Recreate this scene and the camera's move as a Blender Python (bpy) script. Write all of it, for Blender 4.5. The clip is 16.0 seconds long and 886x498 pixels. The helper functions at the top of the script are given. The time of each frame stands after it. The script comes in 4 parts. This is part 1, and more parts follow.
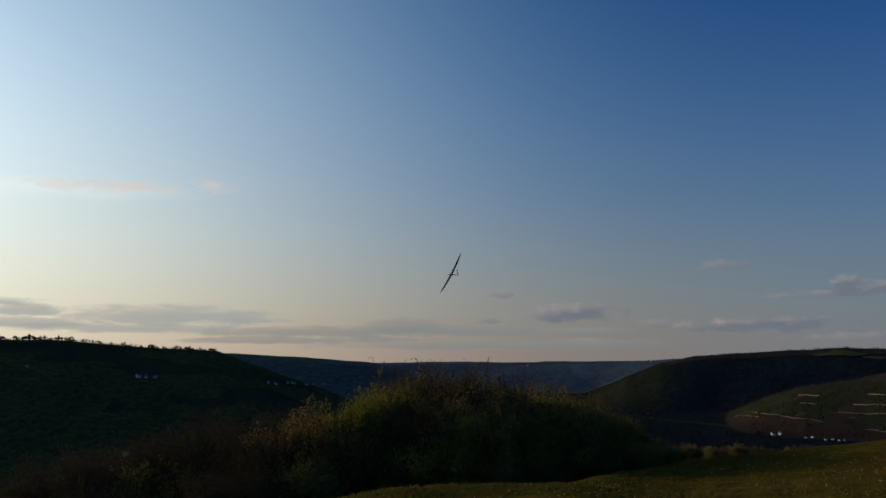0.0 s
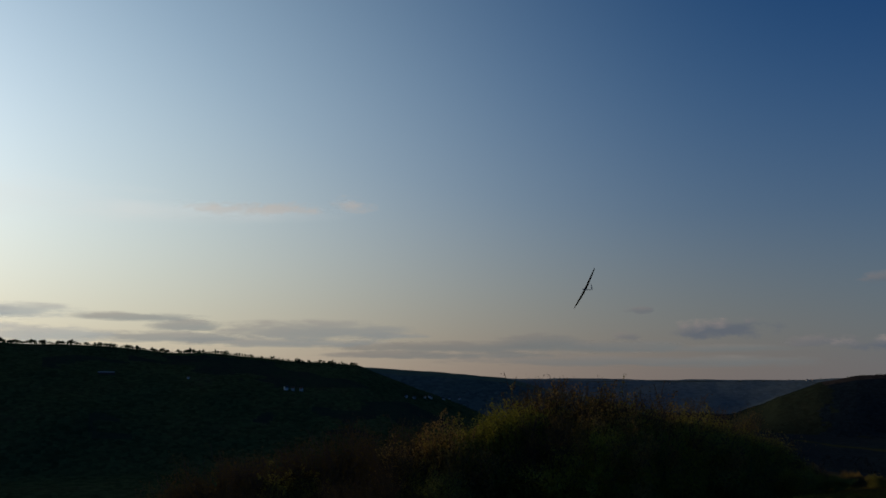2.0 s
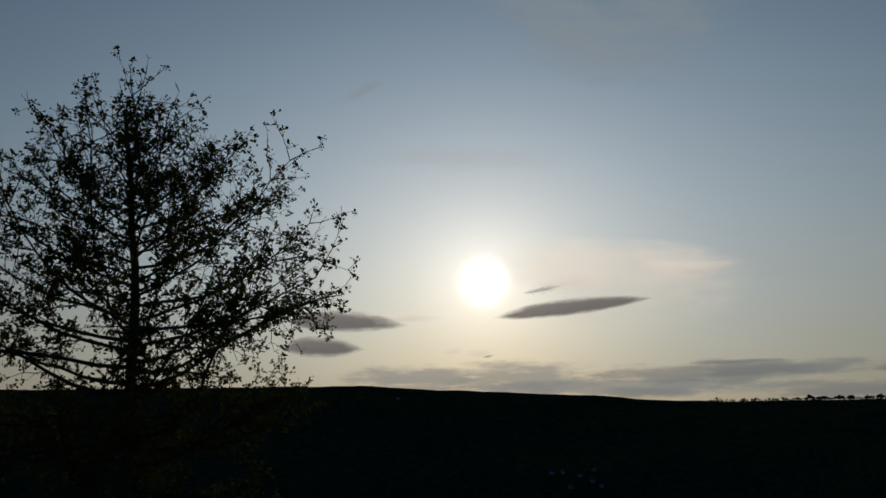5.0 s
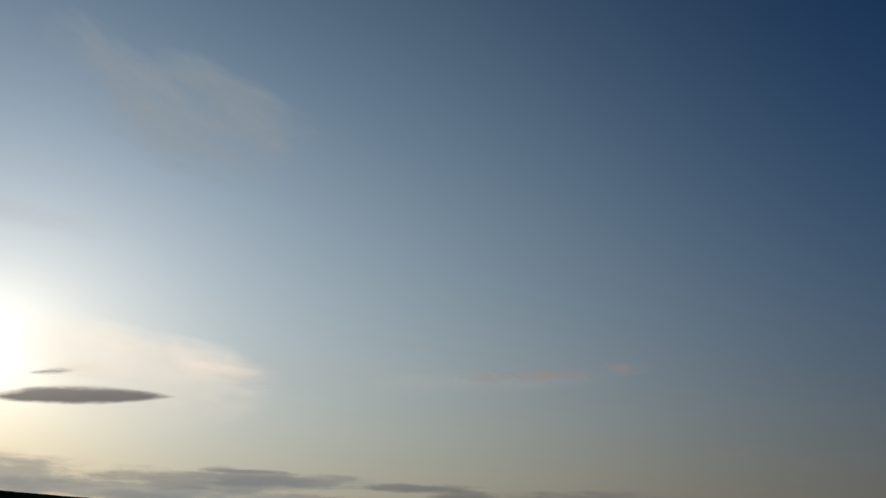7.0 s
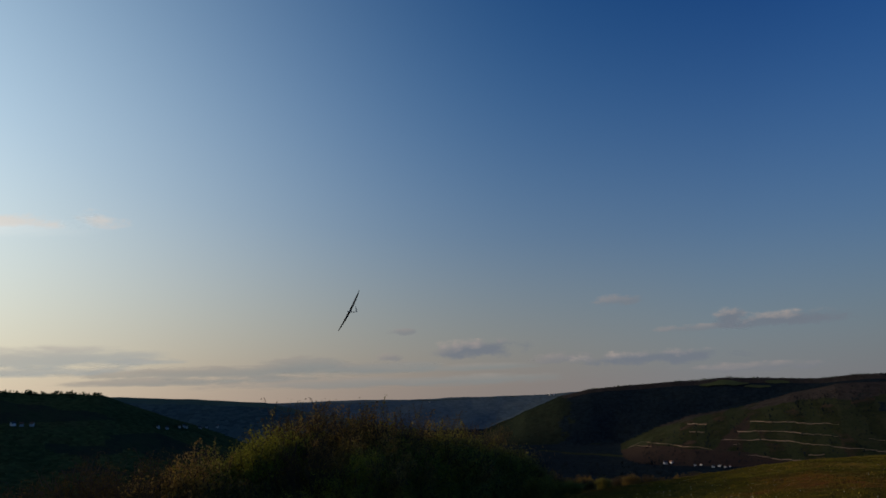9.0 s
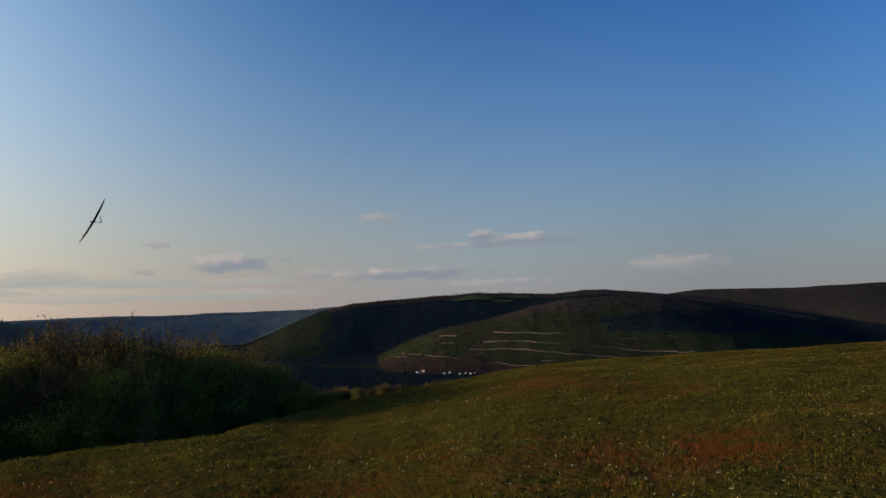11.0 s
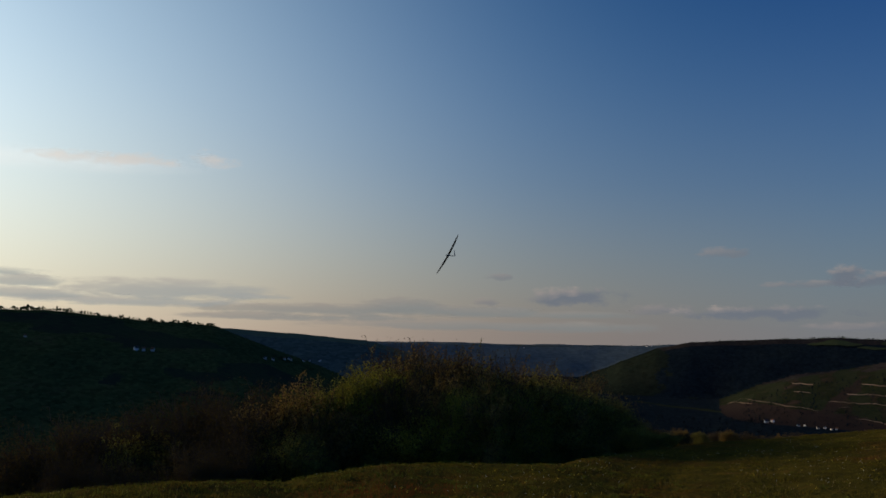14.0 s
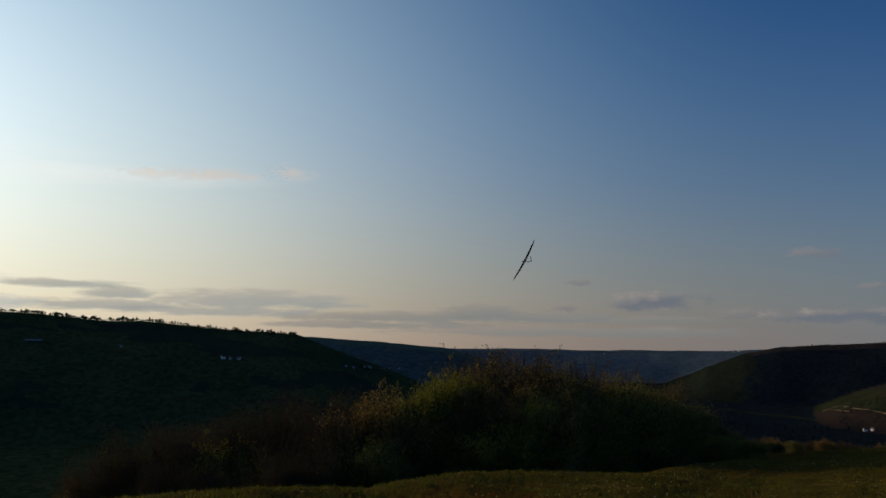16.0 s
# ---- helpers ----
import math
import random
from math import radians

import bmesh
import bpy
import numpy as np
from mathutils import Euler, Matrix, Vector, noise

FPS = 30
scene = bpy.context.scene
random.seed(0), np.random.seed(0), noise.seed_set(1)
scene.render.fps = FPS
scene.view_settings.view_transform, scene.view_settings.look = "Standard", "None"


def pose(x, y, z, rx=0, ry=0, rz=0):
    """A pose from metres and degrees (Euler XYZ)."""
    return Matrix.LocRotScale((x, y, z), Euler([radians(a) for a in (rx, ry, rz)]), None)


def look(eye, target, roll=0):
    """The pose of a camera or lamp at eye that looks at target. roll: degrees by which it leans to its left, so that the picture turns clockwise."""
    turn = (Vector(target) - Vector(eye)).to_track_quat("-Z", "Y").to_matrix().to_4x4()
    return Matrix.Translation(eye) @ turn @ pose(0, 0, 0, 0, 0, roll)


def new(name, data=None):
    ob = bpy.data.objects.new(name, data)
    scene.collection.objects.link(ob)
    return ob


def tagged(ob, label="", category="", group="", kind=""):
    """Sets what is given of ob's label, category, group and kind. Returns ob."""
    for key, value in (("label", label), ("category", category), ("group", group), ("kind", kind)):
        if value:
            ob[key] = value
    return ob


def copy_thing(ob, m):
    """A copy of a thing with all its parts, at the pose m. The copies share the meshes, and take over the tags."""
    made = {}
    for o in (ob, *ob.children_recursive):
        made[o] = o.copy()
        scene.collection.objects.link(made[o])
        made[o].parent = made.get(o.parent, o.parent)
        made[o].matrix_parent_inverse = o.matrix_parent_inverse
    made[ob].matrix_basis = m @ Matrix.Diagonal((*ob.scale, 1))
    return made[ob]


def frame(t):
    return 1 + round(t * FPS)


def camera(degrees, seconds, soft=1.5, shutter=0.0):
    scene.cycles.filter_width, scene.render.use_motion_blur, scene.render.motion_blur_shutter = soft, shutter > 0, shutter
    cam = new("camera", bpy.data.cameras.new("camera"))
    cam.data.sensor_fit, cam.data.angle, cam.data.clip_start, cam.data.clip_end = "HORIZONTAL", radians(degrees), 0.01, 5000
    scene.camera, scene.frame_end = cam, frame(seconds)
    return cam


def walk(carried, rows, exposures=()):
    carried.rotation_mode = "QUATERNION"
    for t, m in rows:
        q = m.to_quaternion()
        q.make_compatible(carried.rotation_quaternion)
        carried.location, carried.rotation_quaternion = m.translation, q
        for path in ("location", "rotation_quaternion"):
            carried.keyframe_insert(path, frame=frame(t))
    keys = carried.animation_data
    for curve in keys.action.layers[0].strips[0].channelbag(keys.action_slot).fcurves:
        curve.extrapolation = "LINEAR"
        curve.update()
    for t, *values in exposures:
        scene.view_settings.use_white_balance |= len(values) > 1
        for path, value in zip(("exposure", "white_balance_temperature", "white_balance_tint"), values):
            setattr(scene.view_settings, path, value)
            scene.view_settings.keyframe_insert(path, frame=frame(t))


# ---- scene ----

# ------------------------------------------------------------------ camera
EYE = Vector((0.0, 0.0, 1.65))


def bearing(az, el):
    """Unit vector: az degrees clockwise from +y, el degrees above level."""
    a, e = radians(az), radians(el)
    return Vector((math.sin(a) * math.cos(e), math.cos(a) * math.cos(e), math.sin(e)))


cam = camera(61.3, 16.0, soft=1.6)
# seconds, heading, tilt, lean in degrees
TURN = [
    (0, 1.27, 8.03, -0.42),
    (0.5, -0.34, 9.16, 0.30),
    (1, -2.69, 10.15, 1.11),
    (1.5, -5.46, 10.18, 0.91),
    (2, -9.07, 9.23, 0.19),
    (2.5, -13.63, 8.44, -0.23),
    (3, -21.02, 7.84, -0.45),
    (3.5, -31.37, 8.04, -1.19),
    (4, -42.40, 9.97, -1.33),
    (4.2, -49.16, 10.64, -1.34),
    (4.5, -57.60, 11.20, -0.80),
    (4.8, -63.20, 12.20, -0.50),
    (5.1, -65.60, 14.00, -0.20),
    (5.4, -64.30, 16.30, -0.00),
    (5.7, -59.30, 18.40, 0.10),
    (6, -51.20, 20.10, 0.30),
    (6.3, -42.42, 21.32, 0.57),
    (6.5, -38.94, 21.71, 0.87),
    (7, -30.01, 21.48, 1.39),
    (7.5, -20.91, 20.11, 1.00),
    (8, -10.92, 18.05, 0.37),
    (8.5, -0.92, 14.25, -0.68),
    (9, 8.96, 10.68, -1.78),
    (9.5, 17.03, 7.68, -2.38),
    (9.7, 19.30, 6.52, -2.80),
    (10.2, 24.00, 5.00, -2.70),
    (10.7, 26.80, 4.00, -2.10),
    (11.2, 26.40, 3.65, -1.65),
    (11.5, 24.80, 3.70, -1.48),
    (11.8, 22.52, 3.89, -1.37),
    (12, 20.77, 4.08, -1.43),
    (12.5, 15.55, 5.05, -0.95),
    (13, 9.38, 6.09, -0.42),
    (13.5, 4.26, 6.44, 0.47),
    (14, 1.32, 6.54, 0.98),
    (14.5, 0.01, 6.33, 1.30),
    (15, -0.11, 6.01, 1.54),
    (15.5, -1.61, 6.35, 1.05),
    (16, -4.54, 6.99, 0.49),
]
EXPOSURES = [(0, 0.22, 6550, 10), (1, -0.05, 6500, 10), (1.5, -0.2, 6500, 10), (2.5, -0.31, 6500, 10), (3.5, -0.67, 6500, 10), (4, -0.92, 6500, 10), (4.2, -1.18, 6500, 10), (6.3, -1.43, 6500, 10), (7, -1.05, 6500, 10), (7.5, -0.82, 6500, 10), (8, -0.43, 6500, 10), (8.5, -0.08, 6580, 10), (9, 0.3, 6680, 10), (9.7, 0.45, 6500, 10), (11.8, 1.1, 6980, 10), (12.5, 0.94, 6740, 10), (14, 0.2, 6600, 10), (15, 0.12, 6600, 10), (16, 0.12, 6700, 10)]
SWAY = [(0, -0.14), (0.5, -0.12), (1, -0.06), (1.5, 0), (3, -0.06), (5.1, -0.2), (7, -0.1), (8.5, 0), (9.5, 0.08), (10.7, 0.14), (12, 0.11), (12.5, 0.05), (13, 0.02), (13.5, 0), (16, 0)]


def eye_at(t):
    """The eye as the holder sways while turning on the spot."""
    return EYE + Vector((float(np.interp(t, [k[0] for k in SWAY], [k[1] for k in SWAY])), 0, 0))


walk(cam, [(t, look(eye_at(t), eye_at(t) + bearing(az, el), lean)) for t, az, el, lean in TURN], EXPOSURES)

# ------------------------------------------------------------------ light
SUN_AZ, SUN_EL = -62.0, 10.9
SUN_DIR = bearing(SUN_AZ, SUN_EL)
world = bpy.data.worlds.new("evening_sky")
scene.world = world
world.use_nodes = True
wt = world.node_tree
wt.nodes.clear()


def wnode(kind, operation=None):
    n = wt.nodes.new(kind)
    if operation:
        n.operation = operation
    return n


def wmath(op, a, b=None, clamp=False):
    n = wnode("ShaderNodeMath", op)
    n.use_clamp = clamp
    for i, v in enumerate((a, b)):
        if v is None:
            continue
        if isinstance(v, (int, float)):
            n.inputs[i].default_value = v
        else:
            wt.links.new(v, n.inputs[i])
    return n.outputs[0]


w_coord = wnode("ShaderNodeTexCoord")
w_lift = wnode("ShaderNodeVectorMath", operation="ADD")
w_lift.inputs[1].default_value = (0, 0, 0.022)
wt.links.new(w_coord.outputs["Generated"], w_lift.inputs[0])
w_sky = wnode("ShaderNodeTexSky")
w_sky.sky_type, w_sky.sun_disc = "NISHITA", False
w_sky.sun_elevation, w_sky.sun_rotation, w_sky.altitude = radians(SUN_EL), radians(SUN_AZ), 300
w_sky.air_density, w_sky.dust_density, w_sky.ozone_density = 1.0, 0.7, 3.0
wt.links.new(w_lift.outputs[0], w_sky.inputs[0])
w_norm = wnode("ShaderNodeVectorMath", operation="NORMALIZE")
wt.links.new(w_coord.outputs["Generated"], w_norm.inputs[0])
w_dot = wnode("ShaderNodeVectorMath", operation="DOT_PRODUCT")
w_dot.inputs[1].default_value = SUN_DIR
wt.links.new(w_norm.outputs[0], w_dot.inputs[0])
w_cos = wmath("MAXIMUM", w_dot.outputs["Value"], 0.0)
w_near = wmath("MULTIPLY", wmath("POWER", w_cos, 420.0), 6.5)
w_disc = wmath("MULTIPLY", wmath("POWER", w_cos, 5500.0), 90.0)
w_wide = wmath("MULTIPLY", wmath("POWER", w_cos, 3.0), 8.2)


def wmix(mode, a, b, fac=1.0):
    n = wnode("ShaderNodeMix")
    n.data_type, n.blend_type = "RGBA", mode
    for i, v in ((0, fac), (6, a), (7, b)):
        if isinstance(v, float):
            n.inputs[i].default_value = v
        elif isinstance(v, tuple):
            n.inputs[i].default_value = (*v, 1)
        else:
            wt.links.new(v, n.inputs[i])
    return n.outputs[2]


# the haze low over the land takes the green out of the horizon and warms it
w_split = wnode("ShaderNodeSeparateXYZ")
wt.links.new(w_norm.outputs[0], w_split.inputs[0])
w_low = wmath("MULTIPLY", wmath("POWER", 2.718, wmath("MULTIPLY", wmath("POWER", wmath("MULTIPLY", wmath("MAXIMUM", w_split.outputs[2], 0.0), 3.6), 1.5), -1.0)), 0.93)
w_deep = wnode("ShaderNodeGamma")
w_deep.inputs[1].default_value = 1.4
wt.links.new(w_sky.outputs[0], w_deep.inputs[0])
w_sat = wnode("ShaderNodeHueSaturation")
w_sat.inputs["Saturation"].default_value = 1.3
wt.links.new(w_deep.outputs[0], w_sat.inputs["Color"])
# the sky is deepest across from the sun
w_away = wmath("ADD", wmath("MULTIPLY", wmath("ABSOLUTE", w_dot.outputs["Value"]), 0.46), 0.63)
w_base = wmix("MULTIPLY", wmix("MULTIPLY", w_sat.outputs[0], (0.64, 0.73, 0.73)), w_away)
w_sum = wmix("ADD", w_base, wmix("MULTIPLY", (0.93, 0.95, 0.92), wmath("MULTIPLY", w_wide, wmath("POWER", 2.718, wmath("MULTIPLY", wmath("MAXIMUM", w_split.outputs[2], 0.0), -1.3)))))
# towards the sun the haze is bright and cream-coloured, away from it a dim grey-pink
w_veil = wmix("ADD", (1.6, 1.5, 1.6), wmix("MULTIPLY", (7.8, 6.85, 6.35), wmath("POWER", w_cos, 3.0)))
w_sum = wmix("MIX", w_sum, w_veil, w_low)
# the evening air deepens the blue overhead and away from the sun, and pales the side towards it
w_high = wmath("MINIMUM", wmath("MAXIMUM", w_split.outputs[2], 0.0), 0.65)


def wpoly(c, z, k):
    """A cubic in c and z: 1, c, z, cc, cz, zz, ccc, ccz, czz, zzz."""
    by_c = wmath("ADD", wmath("MULTIPLY", wmath("ADD", wmath("MULTIPLY", wmath("ADD", wmath("MULTIPLY", c, k[6]), k[3]), c), k[1]), c), k[0])
    z_1 = wmath("ADD", wmath("MULTIPLY", wmath("ADD", wmath("MULTIPLY", c, k[7]), k[4]), c), k[2])
    z_2 = wmath("ADD", wmath("MULTIPLY", c, k[8]), k[5])
    by_z = wmath("MULTIPLY", wmath("ADD", wmath("MULTIPLY", wmath("ADD", wmath("MULTIPLY", z, k[9]), z_2), z), z_1), z)
    return wmath("ADD", by_c, by_z)


w_side = wmath("MAXIMUM", w_dot.outputs["Value"], -0.3)
w_tint = wnode("ShaderNodeCombineXYZ")
TINT_SUN = [(0.13, 0.22, -1.08, -0.36, 2.278, -1.379, 0, 0, 0, 0), (0.19, -0.46, 0.42, 0.20, 1.043, -1.224, 0, 0, 0, 0), (0.22, -0.80, 0.84, 0.38, 0.0, -0.591, 0, 0, 0, 0)]
TINT_ALL = [(-0.022, 0.507, 0.443, -1.069, -0.181, -0.221, 0.566, 0.067, -0.161, -0.409), (-0.015, 0.464, 0.08, -0.973, -0.3, -0.279, 0.582, 0.201, -0.082, -0.332),
            (0.008, 0.333, -0.062, -0.931, -0.188, -0.272, 0.571, 0.299, -0.005, -0.286)]
for i in range(3):
    power = wmath("ADD", wpoly(w_cos, w_high, TINT_SUN[i]), wpoly(w_side, w_high, TINT_ALL[i]))
    wt.links.new(wmath("POWER", 2.718, power), w_tint.inputs[i])
w_sum = wmix("MULTIPLY", w_sum, w_tint.outputs[0])
# round the sun the glow turns from yellow to a pinkish cream
w_sum = wmix("MIX", w_sum, wmix("MULTIPLY", w_sum, (0.87, 0.80, 1.02)), wmath("POWER", w_cos, 11.0))
w_sum = wmix("ADD", w_sum, wmix("MULTIPLY", (1.0, 0.90, 0.87), wmath("ADD", w_near, w_disc)))
w_bg = wnode("ShaderNodeBackground")
w_bg.inputs[1].default_value = 0.09
wt.links.new(w_sum, w_bg.inputs[0])
wt.links.new(w_bg.outputs[0], wnode("ShaderNodeOutputWorld").inputs[0])

sun = new("sun", bpy.data.lights.new("sun", "SUN"))
sun.data.energy, sun.data.angle, sun.data.color = 2.45, radians(0.6), (1.0, 0.77, 0.52)
sun.matrix_world = look((0, 0, 50), Vector((0, 0, 50)) - SUN_DIR)


# ------------------------------------------------------------------ materials
def shade(name, stops, scale=1.0, rough=0.85, bump=0.3, bump_scale=None, fine=8.0, translucent=0.0, gloss=0.0, detail=6.0, per_object=0.0):
    """A matt surface whose colour wanders between the stops at two scales, in metres."""
    m = bpy.data.materials.new(name)
    m.use_nodes = True
    nt = m.node_tree
    bsdf = nt.nodes["Principled BSDF"]
    bsdf.inputs["Roughness"].default_value = rough
    bsdf.inputs["Specular IOR Level"].default_value = gloss
    coord = nt.nodes.new("ShaderNodeTexCoord")
    big = nt.nodes.new("ShaderNodeTexNoise")
    big.inputs["Scale"].default_value, big.inputs["Detail"].default_value = scale, detail
    small = nt.nodes.new("ShaderNodeTexNoise")
    small.inputs["Scale"].default_value, small.inputs["Detail"].default_value = scale * fine, 4.0
    mix = nt.nodes.new("ShaderNodeMix")
    mix.inputs[0].default_value = 0.4
    ramp = nt.nodes.new("ShaderNodeValToRGB")
    ramp.color_ramp.elements[0].position, ramp.color_ramp.elements[1].position = 0.32, 0.68
    for i in range(len(stops) - 2):
        ramp.color_ramp.elements.new(0.32 + 0.36 * (i + 1) / (len(stops) - 1))
    for e, c in zip(ramp.color_ramp.elements, stops):
        e.color = (*c, 1)
    for n in (big, small):
        nt.links.new(coord.outputs["Object"], n.inputs["Vector"])
    nt.links.new(big.outputs["Fac"], mix.inputs[2])
    nt.links.new(small.outputs["Fac"], mix.inputs[3])
    fac = mix.outputs[0]
    if per_object:
        info = nt.nodes.new("ShaderNodeObjectInfo")
        shift = nt.nodes.new("ShaderNodeMath")
        shift.operation = "MULTIPLY_ADD"
        shift.inputs[1].default_value, shift.inputs[2].default_value = per_object, -per_object / 2
        nt.links.new(info.outputs["Random"], shift.inputs[0])
        plus = nt.nodes.new("ShaderNodeMath")
        nt.links.new(fac, plus.inputs[0])
        nt.links.new(shift.outputs[0], plus.inputs[1])
        fac = plus.outputs[0]
    nt.links.new(fac, ramp.inputs[0])
    nt.links.new(ramp.outputs[0], bsdf.inputs["Base Color"])
    if bump:
        bn = nt.nodes.new("ShaderNodeTexNoise")
        bn.inputs["Scale"].default_value, bn.inputs["Detail"].default_value = bump_scale or scale * fine, 3.0
        nt.links.new(coord.outputs["Object"], bn.inputs["Vector"])
        b = nt.nodes.new("ShaderNodeBump")
        b.inputs["Strength"].default_value, b.inputs["Distance"].default_value = bump, 0.5 / (bump_scale or scale * fine)
        nt.links.new(bn.outputs["Fac"], b.inputs["Height"])
        nt.links.new(b.outputs[0], bsdf.inputs["Normal"])
    if translucent:
        tr = nt.nodes.new("ShaderNodeBsdfTranslucent")
        nt.links.new(ramp.outputs[0], tr.inputs[0])
        ms = nt.nodes.new("ShaderNodeMixShader")
        ms.inputs[0].default_value = translucent
        nt.links.new(bsdf.outputs[0], ms.inputs[1])
        nt.links.new(tr.outputs[0], ms.inputs[2])
        nt.links.new(ms.outputs[0], nt.nodes["Material Output"].inputs[0])
    return m


M_MEADOW = shade("meadow_turf", [(0.0944, 0.0387, 0.0131), (0.0655, 0.0410, 0.0098), (0.0472, 0.0410, 0.0087), (0.0629, 0.0501, 0.0098), (0.1049, 0.0569, 0.0163)], scale=0.2, fine=9, bump=1.0, bump_scale=7)
def canopy(name, stops, cell, low=0.6, high=1.45):
    """Woods from afar: rounded crowns, each of its own tint, over slow changes of stand."""
    m = shade(name, stops, scale=0.006, fine=10, bump=0)
    nt = m.node_tree
    bsdf, coord = nt.nodes["Principled BSDF"], nt.nodes["Texture Coordinate"]
    crowns = nt.nodes.new("ShaderNodeTexVoronoi")
    crowns.inputs["Scale"].default_value = cell
    drift = nt.nodes.new("ShaderNodeTexNoise")
    drift.inputs["Scale"].default_value, drift.inputs["Detail"].default_value = cell * 1.6, 5.0
    bend = nt.nodes.new("ShaderNodeVectorMath")
    bend.operation = "MULTIPLY_ADD"
    bend.inputs[1].default_value = (9, 9, 9)
    nt.links.new(coord.outputs["Object"], drift.inputs["Vector"])
    nt.links.new(drift.outputs["Color"], bend.inputs[0])
    nt.links.new(coord.outputs["Object"], bend.inputs[2])
    nt.links.new(bend.outputs[0], crowns.inputs["Vector"])
    tint = nt.nodes.new("ShaderNodeHueSaturation")
    value = nt.nodes.new("ShaderNodeMapRange")
    value.inputs[3].default_value, value.inputs[4].default_value = low, high
    grey = nt.nodes.new("ShaderNodeRGBToBW")
    nt.links.new(crowns.outputs["Color"], grey.inputs[0])
    nt.links.new(grey.outputs[0], value.inputs[0])
    nt.links.new(value.outputs[0], tint.inputs["Value"])
    nt.links.new(nt.nodes["Color Ramp"].outputs[0], tint.inputs["Color"])
    nt.links.new(tint.outputs[0], bsdf.inputs["Base Color"])
    b = nt.nodes.new("ShaderNodeBump")
    b.inputs["Strength"].default_value, b.inputs["Distance"].default_value = 0.6, 4.0
    nt.links.new(drift.outputs["Fac"], b.inputs["Height"])
    nt.links.new(b.outputs[0], bsdf.inputs["Normal"])
    return m


M_FOREST = canopy("forest_canopy", [(0.028, 0.038, 0.016), (0.038, 0.051, 0.019), (0.050, 0.058, 0.021), (0.058, 0.052, 0.024)], 0.11)
# the blue haze of distance is put into this base colour
M_HAZE_TINT_FAR_WOODS = canopy("haze_tint_far_woods", [(0.056, 0.080, 0.094), (0.070, 0.096, 0.108), (0.084, 0.104, 0.106)], 0.05, 0.8, 1.2)
# near-black: shade on the mid hill and valley floor is in this colour
M_DARK_SHADED_WOODS = canopy("dark_shaded_woods", [(0.007, 0.012, 0.016), (0.009, 0.015, 0.019), (0.013, 0.018, 0.019)], 0.11, 0.7, 1.35)
# lighter green that gives the mid hill's left face its sunlit look
M_SUNLIT_FACE_WOODS = canopy("sunlit_face_woods", [(0.010, 0.014, 0.011), (0.013, 0.018, 0.012), (0.018, 0.020, 0.013)], 0.09, 0.7, 1.35)
# woods paled and blued: the haze in front of them is mixed in
M_HAZE_TINT_WOODS = canopy("haze_tint_woods", [(0.050, 0.066, 0.060), (0.066, 0.084, 0.072), (0.078, 0.092, 0.072)], 0.06, 0.7, 1.35)
M_BARE_WOODS = canopy("bare_woods", [(0.024, 0.022, 0.020), (0.030, 0.025, 0.023), (0.020, 0.025, 0.020)], 0.09, 0.75, 1.3)
M_FIELD = shade("far_field", [(0.023, 0.033, 0.017), (0.036, 0.044, 0.022), (0.030, 0.032, 0.020), (0.044, 0.044, 0.027)], scale=0.012, fine=6, bump=0.3, bump_scale=0.05)
M_VINE = shade("vineyard_slope", [(0.0471, 0.0311, 0.0245), (0.0321, 0.0245, 0.017), (0.0151, 0.0198, 0.0103), (0.0235, 0.0264, 0.0132), (0.0415, 0.0292, 0.0207)], scale=0.008, fine=5, bump=0.5, bump_scale=0.10)
M_GRASS = shade("grass_blades", [(0.1678, 0.0660, 0.0186), (0.1206, 0.0751, 0.0142), (0.0839, 0.0751, 0.0120), (0.1127, 0.0888, 0.0142), (0.1914, 0.1093, 0.0273)], scale=0.2, fine=16, bump=0, translucent=0.35)
M_RIM_GRASS = shade("rank_grass", [(0.062, 0.072, 0.012), (0.088, 0.096, 0.016), (0.115, 0.110, 0.022)], scale=0.8, bump=0, translucent=0.35)
M_STRAW = shade("dry_straw", [(0.10, 0.075, 0.025), (0.19, 0.14, 0.055), (0.26, 0.20, 0.09)], scale=1.5, bump=0, translucent=0.3)
M_SORREL = shade("sorrel_stems", [(0.115, 0.040, 0.012), (0.155, 0.058, 0.017)], scale=1.0, bump=0, translucent=0.3)
M_PETAL = shade("pale_petals", [(0.40, 0.38, 0.26), (0.55, 0.52, 0.40)], scale=2.0, bump=0, translucent=0.3)
M_YELLOW = shade("yellow_petals", [(0.45, 0.33, 0.03), (0.55, 0.42, 0.05)], scale=2.0, bump=0, translucent=0.3)
M_BARK = shade("bark", [(0.045, 0.035, 0.026), (0.085, 0.065, 0.045), (0.120, 0.095, 0.070)], scale=6, fine=5, bump=0.6)
M_TWIG = shade("twig_bark", [(0.046, 0.036, 0.026), (0.086, 0.064, 0.044)], scale=3, fine=5, bump=0)
M_LEAF_OLIVE = shade("olive_leaves", [(0.109, 0.104, 0.028), (0.196, 0.171, 0.036), (0.287, 0.224, 0.048)], scale=0.8, fine=9, bump=0, translucent=0.28, rough=0.6, per_object=0.22)
M_LEAF_GREEN = shade("fresh_leaves", [(0.112, 0.114, 0.021), (0.210, 0.196, 0.028), (0.315, 0.266, 0.039)], scale=0.8, fine=9, bump=0, translucent=0.28, rough=0.6, per_object=0.22)
M_LEAF_RUSSET = shade("russet_leaves", [(0.119, 0.078, 0.025), (0.196, 0.126, 0.036), (0.287, 0.194, 0.058)], scale=0.8, fine=9, bump=0, translucent=0.28, rough=0.6, per_object=0.22)
